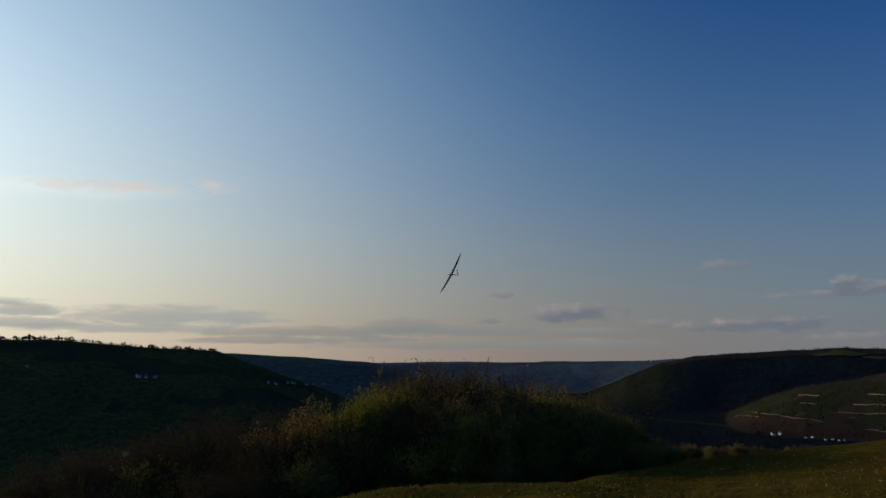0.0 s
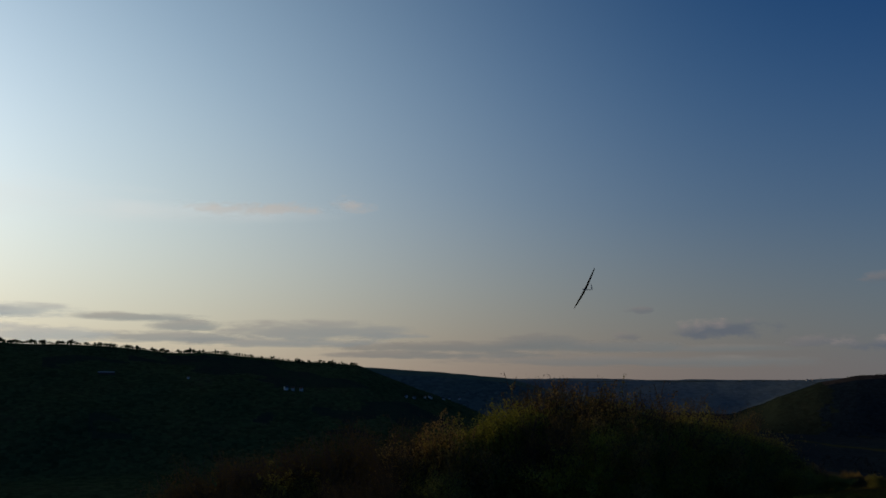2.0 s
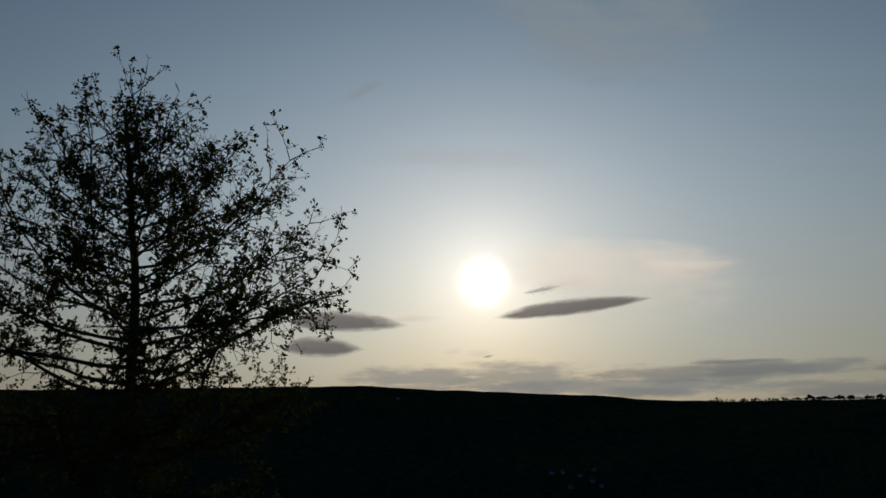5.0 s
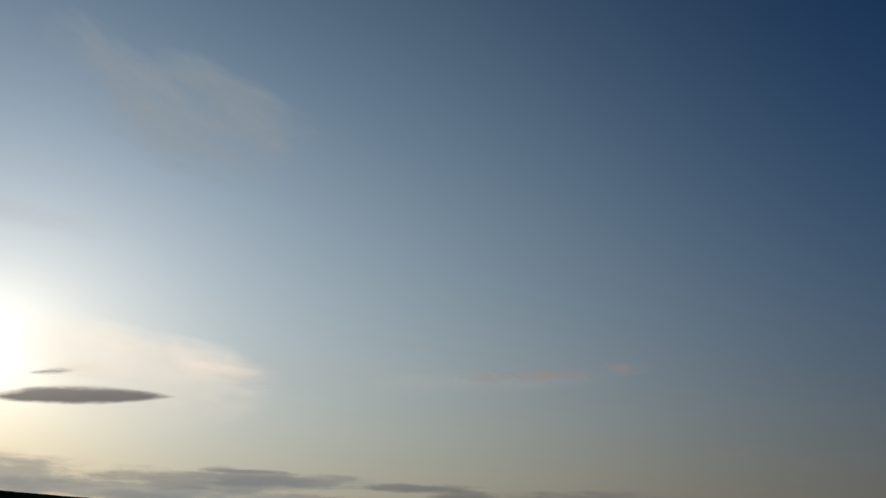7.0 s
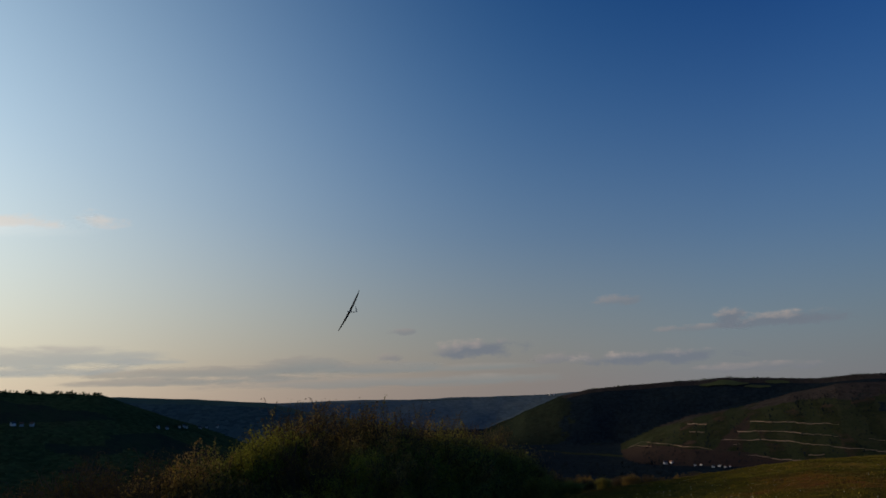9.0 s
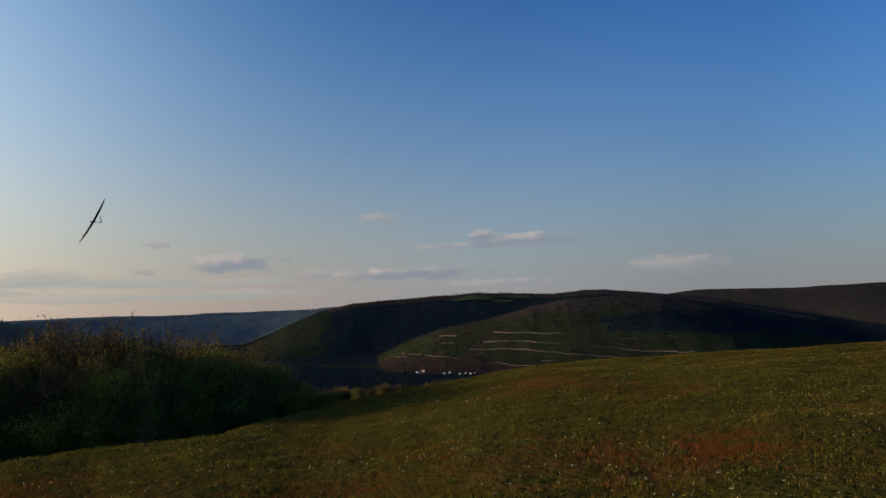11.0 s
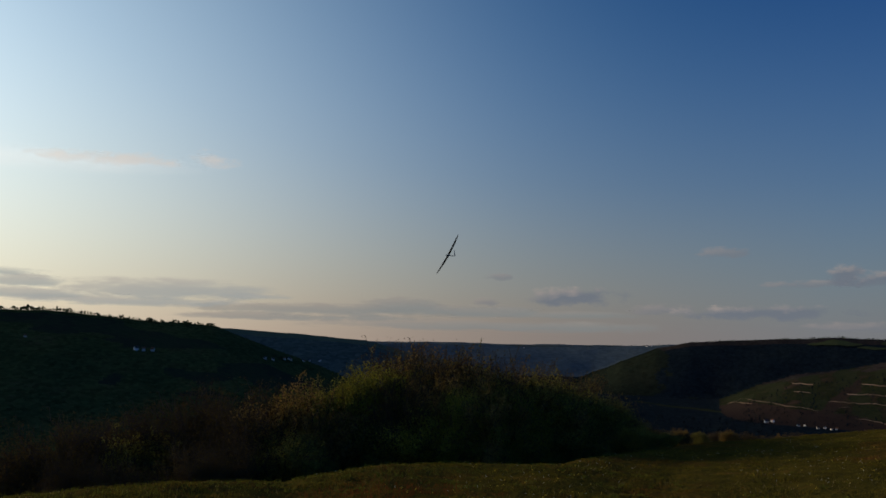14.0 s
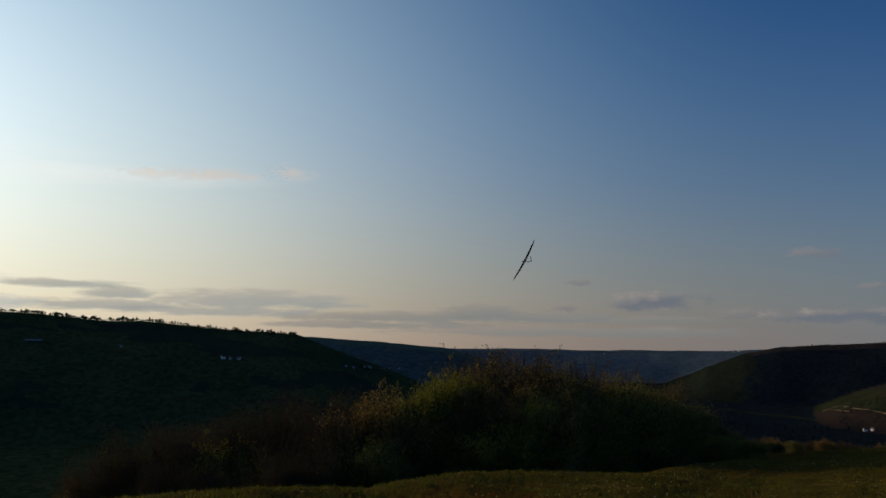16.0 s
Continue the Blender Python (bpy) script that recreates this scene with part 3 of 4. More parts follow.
# ------------------------------------------------------------------ clouds
def cloud_matter(name, colour, base, cover, lo=0.72, hi=1.25, rag=1.5, grain=0.5, stretch=2.4, turn=0.0, lit=-0.6):
    m = bpy.data.materials.new(name)
    m.use_nodes = True
    nt = m.node_tree
    nt.nodes.clear()
    out, mixs = nt.nodes.new("ShaderNodeOutputMaterial"), nt.nodes.new("ShaderNodeMixShader")
    tr, em = nt.nodes.new("ShaderNodeBsdfTransparent"), nt.nodes.new("ShaderNodeEmission")
    noise_a = nt.nodes.new("ShaderNodeTexNoise")
    mapping = nt.nodes.new("ShaderNodeMapping")
    mapping.inputs["Scale"].default_value = (1, stretch, 1)
    mapping.inputs["Rotation"].default_value = (0, 0, radians(turn))
    sheet = nt.nodes.new("ShaderNodeAttribute")
    sheet.attribute_name = "sheet"
    noise_a.inputs["Scale"].default_value, noise_a.inputs["Detail"].default_value, noise_a.inputs["Roughness"].default_value = grain, 8.0, 0.6
    nt.links.new(sheet.outputs["Vector"], mapping.inputs[0])
    nt.links.new(mapping.outputs[0], noise_a.inputs["Vector"])
    att = nt.nodes.new("ShaderNodeAttribute")
    att.attribute_name = "body"
    split = nt.nodes.new("ShaderNodeSeparateXYZ")
    nt.links.new(att.outputs["Vector"], split.inputs[0])
    add = nt.nodes.new("ShaderNodeMath")
    add.operation = "MULTIPLY_ADD"
    add.inputs[1].default_value = rag
    nt.links.new(noise_a.outputs["Fac"], add.inputs[0])
    nt.links.new(split.outputs[0], add.inputs[2])
    rng_map = nt.nodes.new("ShaderNodeMapRange")
    rng_map.interpolation_type = "SMOOTHSTEP"
    rng_map.inputs[1].default_value, rng_map.inputs[2].default_value, rng_map.inputs[4].default_value = lo, hi, cover
    nt.links.new(add.outputs[0], rng_map.inputs[0])
    rim = nt.nodes.new("ShaderNodeMath")
    rim.operation, rim.use_clamp = "MULTIPLY", True
    rim.inputs[1].default_value = 4.5
    nt.links.new(split.outputs[0], rim.inputs[0])
    dense = nt.nodes.new("ShaderNodeMath")
    dense.operation = "MULTIPLY"
    nt.links.new(rim.outputs[0], dense.inputs[0])
    nt.links.new(rng_map.outputs[0], dense.inputs[1])
    nt.links.new(dense.outputs[0], mixs.inputs[0])
    # the cloud glows by itself; its sunlit part is a paler emission colour
    tone = nt.nodes.new("ShaderNodeMix")
    tone.data_type = "RGBA"
    tone.inputs[6].default_value, tone.inputs[7].default_value = (*base, 1), (*colour, 1)
    lift = nt.nodes.new("ShaderNodeMath")
    lift.operation, lift.use_clamp = "ADD", True
    wisp = nt.nodes.new("ShaderNodeMath")
    wisp.operation = "MULTIPLY_ADD"
    wisp.inputs[1].default_value, wisp.inputs[2].default_value = 1.2, lit
    nt.links.new(noise_a.outputs["Fac"], wisp.inputs[0])
    nt.links.new(wisp.outputs[0], lift.inputs[0])
    nt.links.new(split.outputs[1], lift.inputs[1])
    nt.links.new(lift.outputs[0], tone.inputs[0])
    nt.links.new(tone.outputs[2], em.inputs[0])
    nt.links.new(tr.outputs[0], mixs.inputs[1])
    nt.links.new(em.outputs[0], mixs.inputs[2])
    nt.links.new(mixs.outputs[0], out.inputs[0])
    return m


M_CLOUD_GREY = cloud_matter("grey_cloud", (0.42, 0.34, 0.29), (0.125, 0.145, 0.18), 0.85, 1.20, 1.90, 2.2, 0.60, 1.8, 0.0, -0.92)
M_CLOUD_FAINT = cloud_matter("faint_cloud", (0.27, 0.235, 0.225), (0.15, 0.16, 0.185), 0.55, 1.2, 2.0, 2.4, 0.7, 2.6)
# four bank tones, brighter nearer the sun: its light is in the colours
BANK_TONES = [cloud_matter("cloud_bank", tuple(g * w for w in (1.24, 1.16, 1.08)), tuple(g * w for w in (0.90, 1.0, 1.03)), cover, 0.95, 1.75, 1.9, 0.30, 5.0) for g, cover in ((0.52, 0.70), (0.42, 0.72), (0.285, 0.74), (0.20, 0.70))]
# backlit look given as a fixed dark emission colour
M_CLOUD_BACKLIT = cloud_matter("backlit_cloud", (0.42, 0.37, 0.345), (0.30, 0.272, 0.268), 0.92, 0.42, 1.05, 0.9, 0.35, 3.0)
M_CLOUD_WHITE = cloud_matter("bright_cloud", (2.1, 1.85, 1.55), (1.6, 1.4, 1.17), 0.55, 0.5, 1.45, 1.2, 0.22, 3.0, 5.0)
M_CIRRUS = cloud_matter("cirrus", (0.62, 0.69, 0.71), (0.57, 0.63, 0.66), 0.52, 0.95, 2.5, 2.4, 0.20, 3.6, 28.0)
M_VEIL = cloud_matter("high_veil", (0.98, 0.92, 0.86), (0.84, 0.80, 0.76), 0.20, 0.9, 2.2, 1.8, 0.16, 4.5)
M_WISP = cloud_matter("cream_wisp", (0.62, 0.54, 0.47), (0.54, 0.49, 0.45), 0.62, 1.2, 2.1, 2.2, 0.55, 2.2)


made_clouds = []


def cloud(az, el, wide, high, matter, label, tilt=0.0, keel=0.0, lens=False):
    """A bank of cloud far off: a bulging sheet, flat below and lumpy above, thickest at the height keel of its half height."""
    nu, nv = 36, 14
    dist = 4300.0 + 10.0 * len(made_clouds)
    u, v = np.meshgrid(np.linspace(-1, 1, nu), np.linspace(-1, 1, nv), indexing="ij")
    half_w, half_h = wide * 0.68, high * 0.80
    a = np.radians(az + u * half_w)
    e = np.radians(el + v * half_h + tilt * u)
    d = dist - 60 * (1 - u * u) * (1 - v * v)
    V = np.stack([d * np.sin(a) * np.cos(e), d * np.cos(a) * np.cos(e), d * np.sin(e) + EYE.z], axis=-1).reshape(-1, 3)
    i, j = np.meshgrid(np.arange(nu - 1), np.arange(nv - 1), indexing="ij")
    F = np.stack([i * nv + j, (i + 1) * nv + j, (i + 1) * nv + j + 1, i * nv + j + 1], axis=-1).reshape(-1, 4)
    me = mesh_from("cloud", V, F, [matter], smooth=True)
    q = (v - keel) / np.where(v > keel, 1 - keel, 1 + keel)
    body = 1.0 - np.sqrt(np.abs(u) ** 2.6 + np.where(v < keel, 1.2, 1.0) * q * q)
    if lens:
        body = (1.0 - np.abs(u + 0.12 * (1 - u * u)) ** 2.3 - np.abs(q)) * 0.95
    # tone rises to the top and left, a painted sunward side
    att = me.attributes.new("body", "FLOAT_VECTOR", "POINT")
    att.data.foreach_set("vector", np.stack([body.ravel(), (v * 0.75 + 0.25 - 0.4 * u).ravel(), 0 * u.ravel()], axis=-1).astype(np.float32).ravel())
    att = me.attributes.new("sheet", "FLOAT_VECTOR", "POINT")
    att.data.foreach_set("vector", np.stack([(az + u * half_w).ravel(), (el + v * half_h).ravel(), 0 * u.ravel() + az * 1.7 + el * 3.1], axis=-1).astype(np.float32).ravel())
    made_clouds.append(tagged(new("cloud", me), label, "cloud", group="clouds"))


for az, el, w, h in [(11.4, 2.97, 6.6, 1.25), (24.3, 1.88, 11.0, 0.95), (33.2, 4.15, 7.8, 0.95), (29.6, 4.45, 2.2, 1.2)]:
    cloud(az, el, w, h, M_CLOUD_GREY, "small grey cumulus with pale pink tops low in the sky")
for az, el, w, h in [(21.9, 6.2, 3.2, 0.7), (5.5, 4.46, 2.0, 0.5), (4.6, 2.51, 1.8, 0.5), (17.5, 2.1, 4.0, 0.7), (43.9, 1.85, 6.5, 1.2), (27.5, 3.9, 6.0, 0.4), (31.0, 0.95, 9.0, 0.6)]:
    cloud(az, el, w, h, M_CLOUD_FAINT, "faint grey scrap of low cloud")
# long layered banks low over the land: tone, bearing, height, width, depth
for tone, az, el, w, h in [(0, -67.6, 3.7, 9.5, 1.5), (0, -59.1, 3.6, 10.5, 2.1), (0, -55.0, 2.8, 26.0, 1.0),
                           (1, -46.2, 3.65, 14.0, 1.5), (1, -41.0, 3.9, 12.0, 0.9), (1, -50.2, 2.45, 6.0, 0.8), (1, -37.5, 2.35, 8.0, 1.1), (1, -44.0, 4.45, 6.0, 0.3),
                           (2, -31.0, 3.68, 8.0, 0.55), (2, -28.2, 3.14, 4.6, 0.7), (2, -19.0, 2.85, 13.0, 1.3), (2, -29.5, 2.3, 12.0, 0.7), (2, -21.5, 2.0, 14.0, 0.6), (2, -13.0, 2.55, 5.0, 0.5),
                           (3, -7.0, 1.72, 20.0, 0.75), (3, -1.8, 2.12, 6.0, 1.1), (3, 3.6, 1.80, 10.5, 0.85), (3, 11.0, 1.62, 8.5, 0.5), (3, -9.0, 1.15, 16.0, 0.5), (3, 6.0, 0.7, 26.0, 0.7)]:
    cloud(az, el, w, h, BANK_TONES[tone], "long blue-grey bank of layered evening cloud")
for az, el, w, h, tl in [(-55.2, 8.9, 9.8, 0.92, 0.62), (-72.4, 7.95, 7.4, 1.2, -0.1), (-74.2, 6.05, 5.0, 1.2, 0.0)]:
    cloud(az, el, w, h, M_CLOUD_BACKLIT, "dark lens-shaped cloud lit from behind by the low sun", tilt=tl, keel=-0.25, lens=True)
for az, el, w, h, tl in [(-57.3, 10.25, 2.6, 0.42, 0.3), (-61.7, 5.3, 0.8, 0.22, 0.1)]:
    cloud(az, el, w, h, BANK_TONES[0], "small grey scrap of cloud lit from behind near the sun", tilt=tl, lens=True)
for az, el, w, h, tl, kl in [(-51.8, 9.9, 15.0, 5.2, -1.0, 0.62), (-46.6, 11.2, 6.0, 1.0, -0.3, 0.3), (-55.5, 10.6, 5.0, 0.9, 0.3, 0.2), (-64.6, 5.7, 1.4, 0.5, 0.0, 0.2), (-62.6, 5.5, 1.8, 0.6, 0.0, 0.2), (-69.0, 8.2, 6.0, 0.5, 0.0, 0.0)]:
    cloud(az, el, w, h, M_CLOUD_WHITE, "thin bright cream-coloured cloud near the sun", tilt=tl, keel=kl)
for az, el, w, h, tl in [(-57.0, 30.6, 10.0, 3.6, -2.6), (-51.0, 27.9, 13.0, 4.8, -1.0), (-48.0, 30.6, 12.0, 3.6, -1.8), (-72.2, 25.1, 3.4, 0.7, 1.0)]:
    cloud(az, el, w, h, M_CIRRUS, "faint feathered streaks of high cirrus", tilt=tl)
for az, el, w, h, tl in [(-63.0, 20.4, 18.0, 2.0, -0.4), (-40.0, 11.6, 24.0, 2.4, -0.3), (-27.0, 11.3, 18.0, 1.5, 0.7)]:
    cloud(az, el, w, h, M_VEIL, "thin veil of high cloud in the evening sky", tilt=tl)
for az, el, w, h, tl in [(-16.2, 12.5, 3.6, 1.0, -0.1), (-22.8, 11.9, 9.5, 0.9, 0.3)]:
    cloud(az, el, w, h, M_WISP, "small cream-coloured wisp of cloud", tilt=tl)


# ------------------------------------------------------------------ shrubs and trees
def grow(rng, stems, length, spread, depth, thick, lean=0.0, twist=0.35, rise=0.25, forks=3, ratio=(0.45, 0.7), thin=0.5):
    """Branch segments of a woody plant from its base at the origin; also the tips."""
    segs, tips = [], []
    todo = []
    for k in range(stems):
        a = 2 * math.pi * (k + rng.uniform(0, 0.8)) / stems
        t = spread * rng.uniform(0.25, 1.0)
        todo.append((np.array((rng.normal() * 0.1, rng.normal() * 0.1, 0.0)), np.array((math.cos(a) * math.sin(t), math.sin(a) * math.sin(t), math.cos(t))), length * rng.uniform(0.75, 1.1), thick * rng.uniform(0.7, 1.0), depth))
    while todo:
        p, d, ln, th, dep = todo.pop()
        n = 3 if dep else 2
        for i in range(n):
            d2 = d + rng.normal(size=3) * twist * 0.45
            d2[2] += rise * 0.3
            d2 /= np.linalg.norm(d2)
            q = p + d2 * ln / n
            segs.append((p, q, th * (1 - 0.3 * i / n), th * (1 - 0.3 * (i + 1) / n)))
            p, d = q, d2
            if dep and (i > 0 or dep < 2):
                for _ in range(forks if i == n - 1 else forks - 1):
                    b = d + rng.normal(size=3) * 0.62
                    b[2] += rise * 0.5
                    b /= np.linalg.norm(b)
                    todo.append((p, b, ln * rng.uniform(*ratio), th * thin, dep - 1))
            if dep <= 1:
                tips.append((p, d, dep))
    return segs, tips


def woody(name, rng, segs, tips, leaf, leaf_size, per_tip, scatter, scale_to, twig=M_TWIG, min_r=0.004, fill=0, shoots=0, shoot_leaves=12):
    """One plant: an empty with stems and crown as parts, scaled to unit height times scale_to."""
    P0, P1 = np.array([s[0] for s in segs]), np.array([s[1] for s in segs])
    R0, R1 = np.maximum([s[2] for s in segs], min_r), np.maximum([s[3] for s in segs], min_r)
    k = scale_to / P1[:, 2].max()
    P0, P1 = P0 * k, P1 * k
    v, f = tubes(P0, P1, R0, R1, 4)
    top = new(name)
    T = np.array([t[0] for t in tips]) * k
    at = np.repeat(T, per_tip, axis=0) + rng.normal(size=(len(T) * per_tip, 3)) * scatter
    if fill:
        # leafy clumps through the whole body of the shrub, down to the ground
        wide = np.percentile(np.hypot(P1[:, 0], P1[:, 1]), 90)
        c = rng.normal(size=(fill, 3))
        c /= np.linalg.norm(c, axis=1, keepdims=True)
        lump = 0.80 + 0.40 * wobble(c[:, 0] * 3.1 + c[:, 2] * 2.3, c[:, 1] * 3.1 - c[:, 2] * 1.9)
        c *= rng.uniform(0.68, 1.0, (fill, 1)) ** 0.6 * lump[:, None]
        c = c * np.array((wide, wide, scale_to * 0.50)) + np.array((0, 0, scale_to * 0.40))
        clump = np.repeat(c, 48, axis=0) + rng.normal(size=(fill * 48, 3)) * np.repeat(rng.uniform(0.05, 0.26, fill), 48)[:, None]
        at = np.concatenate([at, clump[clump[:, 2] > 0.02]])
    if shoots:
        # slender upright shoots that stand clear of the crown, leafy along their length
        upper = at[at[:, 2] > scale_to * 0.45]
        foot = upper[rng.integers(0, len(upper), shoots)]
        way = rng.normal(size=(shoots, 3)) * 0.30 + foot * np.array((0.25, 0.25, 0)) + np.array((0, 0, 1.0))
        way *= (rng.uniform(0.12, 0.42, shoots) / np.linalg.norm(way, axis=1))[:, None]
        bend = rng.normal(size=(shoots, 3)) * 0.05
        sv, sf = tubes(np.concatenate([foot, foot + way * 0.55 + bend]), np.concatenate([foot + way * 0.55 + bend, foot + way]), np.repeat((0.011, 0.007), shoots), np.repeat((0.007, 0.004), shoots), 4)
        f = np.concatenate([f, sf + len(v)])
        v = np.concatenate([v, sv])
        step = rng.uniform(0.25, 1.0, (shoots, shoot_leaves, 1))
        along = foot[:, None] + way[:, None] * step + rng.normal(size=(shoots, shoot_leaves, 3)) * 0.035
        at = np.concatenate([at, along.reshape(-1, 3)])
    part("stem", mesh_from("stem", v, f, [twig], smooth=True), None, top)
    at[:, 2] = np.maximum(at[:, 2], 0.03)
    v, f = leaves(at, leaf_size, rng)
    part("crown", mesh_from("crown", v, f, [leaf]), None, top)
    return top


kinds = {}
for name, leaf, seed, per, size, depth, fill, shoots in (("olive", M_LEAF_OLIVE, 1, 6, 0.056, 3, 210, 200), ("green", M_LEAF_GREEN, 2, 8, 0.056, 3, 260, 170), ("rust", M_LEAF_RUST, 3, 3, 0.040, 3, 150, 320), ("olive_b", M_LEAF_OLIVE, 4, 6, 0.058, 3, 220, 160), ("russet", M_LEAF_RUSSET, 5, 6, 0.058, 3, 130, 260)):
    r = np.random.default_rng(seed)
    segs, tips = grow(r, 11, 1.4, 0.85, depth, 0.035)
    kinds[name] = woody("shrub", r, segs, tips, leaf, size, per, 0.10, 3.0, fill=fill, shoots=shoots, shoot_leaves=14 if name != "rust" else 8)

SHRUB_LABEL = {"olive": "dense hawthorn shrub with olive spring leaves at the meadow's rim", "olive_b": "broad thicket shrub with olive leaves and dark stems",
               "green": "shrub with fresh yellow-green leaves at the meadow's rim", "rust": "sparse shrub with rusty buds and brown twigs", "russet": "tall shrub with pale russet young leaves on brown shoots"}
used = set()


def shrub(kind, az, r, top_el, wide=1.0):
    """A shrub rooted at a bearing and distance whose top stands at top_el degrees."""
    base = spot(az, r, -0.05)
    high = r * math.tan(radians(top_el)) + EYE.z - base.z
    s = high / 3.0
    m = Matrix.Translation(base) @ Matrix.Rotation(random.uniform(0, 6.28), 4, "Z") @ Matrix.Diagonal((s * wide, s * wide, s, 1))
    ob = kinds[kind]
    if kind in used:
        ob = copy_thing(ob, m @ Matrix.Diagonal((*(1 / c for c in ob.scale), 1)))
    else:
        ob.matrix_basis = m
        used.add(kind)
    return tagged(ob, SHRUB_LABEL[kind], "shrub", group="shrubs at the meadow rim")


THICKET = [("russet", -9.4, 21.8, -3.5, 0.85), ("olive_b", -7.5, 22.8, -4.0, 0.85), ("green", -5.4, 23.2, -2.45, 0.8), ("green", -3.9, 24.2, -2.0, 0.75), ("olive", -3.0, 25.6, -1.8, 0.8), ("rust", -2.1, 24.6, -0.75, 0.7), ("russet", -0.7, 25.4, -1.15, 0.75),
           ("rust", 0.9, 25.2, -0.85, 0.75), ("russet", 2.4, 24.8, -1.25, 0.75), ("olive_b", 3.6, 26.2, -1.5, 0.8), ("rust", 4.8, 26.0, -1.2, 0.8), ("russet", 6.3, 26.4, -1.9, 0.85), ("olive", 7.6, 26.6, -2.4, 0.85), ("rust", 8.4, 28.2, -2.0, 0.8),
           ("olive", 9.9, 27.2, -2.9, 1.0), ("rust", 11.4, 29.8, -2.6, 0.9), ("olive_b", 12.4, 28.6, -3.8, 1.0), ("olive", 14.6, 30.2, -4.7, 1.2), ("rust", 16.4, 31.2, -6.0, 1.0),
           ("olive_b", 15.4, 26.6, -6.3, 1.3), ("olive", 16.6, 27.6, -6.6, 1.3), ("olive_b", 17.8, 28.8, -6.6, 1.4), ("rust", 19.0, 30.2, -6.6, 1.4), ("olive", 20.2, 32.0, -6.5, 1.4)]
THICKET_SKIRT = [("rust", -1.6, 22.4, -3.3, 0.8), ("russet", 0.2, 22.8, -3.0, 0.75), ("green", 1.9, 22.6, -3.9, 0.75), ("russet", 3.4, 23.3, -2.9, 0.8), ("olive", 5.6, 24.2, -3.3, 0.85), ("green", 7.4, 25.0, -4.0, 0.85),
                 ("green", 0.3, 22.6, -5.2, 1.3), ("green", 3.8, 23.6, -4.9, 1.3), ("olive", 1.9, 23.6, -4.4, 1.2), ("olive_b", 7.0, 25.5, -5.4, 1.5), ("olive", -3.2, 22.4, -5.6, 1.5), ("olive_b", 10.4, 26.4, -5.6, 1.5), ("olive", 13.4, 27.9, -6.2, 1.4)]
SLOPE_BRUSH = [("rust", -10.2, 23.2, -3.8, 1.0), ("rust", -12.5, 21.0, -5.4, 1.0), ("rust", -15.0, 24.0, -3.8, 0.9), ("rust", -18.5, 23.2, -5.3, 1.0), ("olive", -20.5, 22.5, -7.0, 1.0), ("rust", -22.5, 24.0, -6.1, 1.0),
               ("rust", -25.5, 22.5, -5.9, 0.9), ("rust", -28.2, 23.2, -7.6, 0.9), ("rust", -16.5, 18.9, -8.2, 1.0), ("olive", -30.5, 21.8, -10.5, 0.9), ("rust", -21.5, 19.2, -9.2, 1.0), ("olive", -10.0, 20.4, -7.0, 1.2),
               ("rust", -13.4, 22.8, -4.8, 1.0), ("rust", -20.6, 24.8, -6.0, 1.0), ("rust", -14.0, 19.5, -8.0, 1.2), ("rust", -24.0, 20.1, -8.6, 1.0), ("rust", -17.0, 24.8, -5.0, 1.0)]
HEDGE = [(("rust", "rust", "russet", "rust")[k % 4], 17.6 + 0.78 * k + 0.25 * math.sin(k * 1.9), 60 + 1.1 * k + 3 * math.sin(k * 2.7), -6.5 + 0.18 * math.sin(k * 1.3) + 0.015 * k, 1.15 + 0.3 * math.sin(k * 3.1)) for k in range(14)]
for row in THICKET + THICKET_SKIRT + SLOPE_BRUSH + HEDGE:
    shrub(*row)


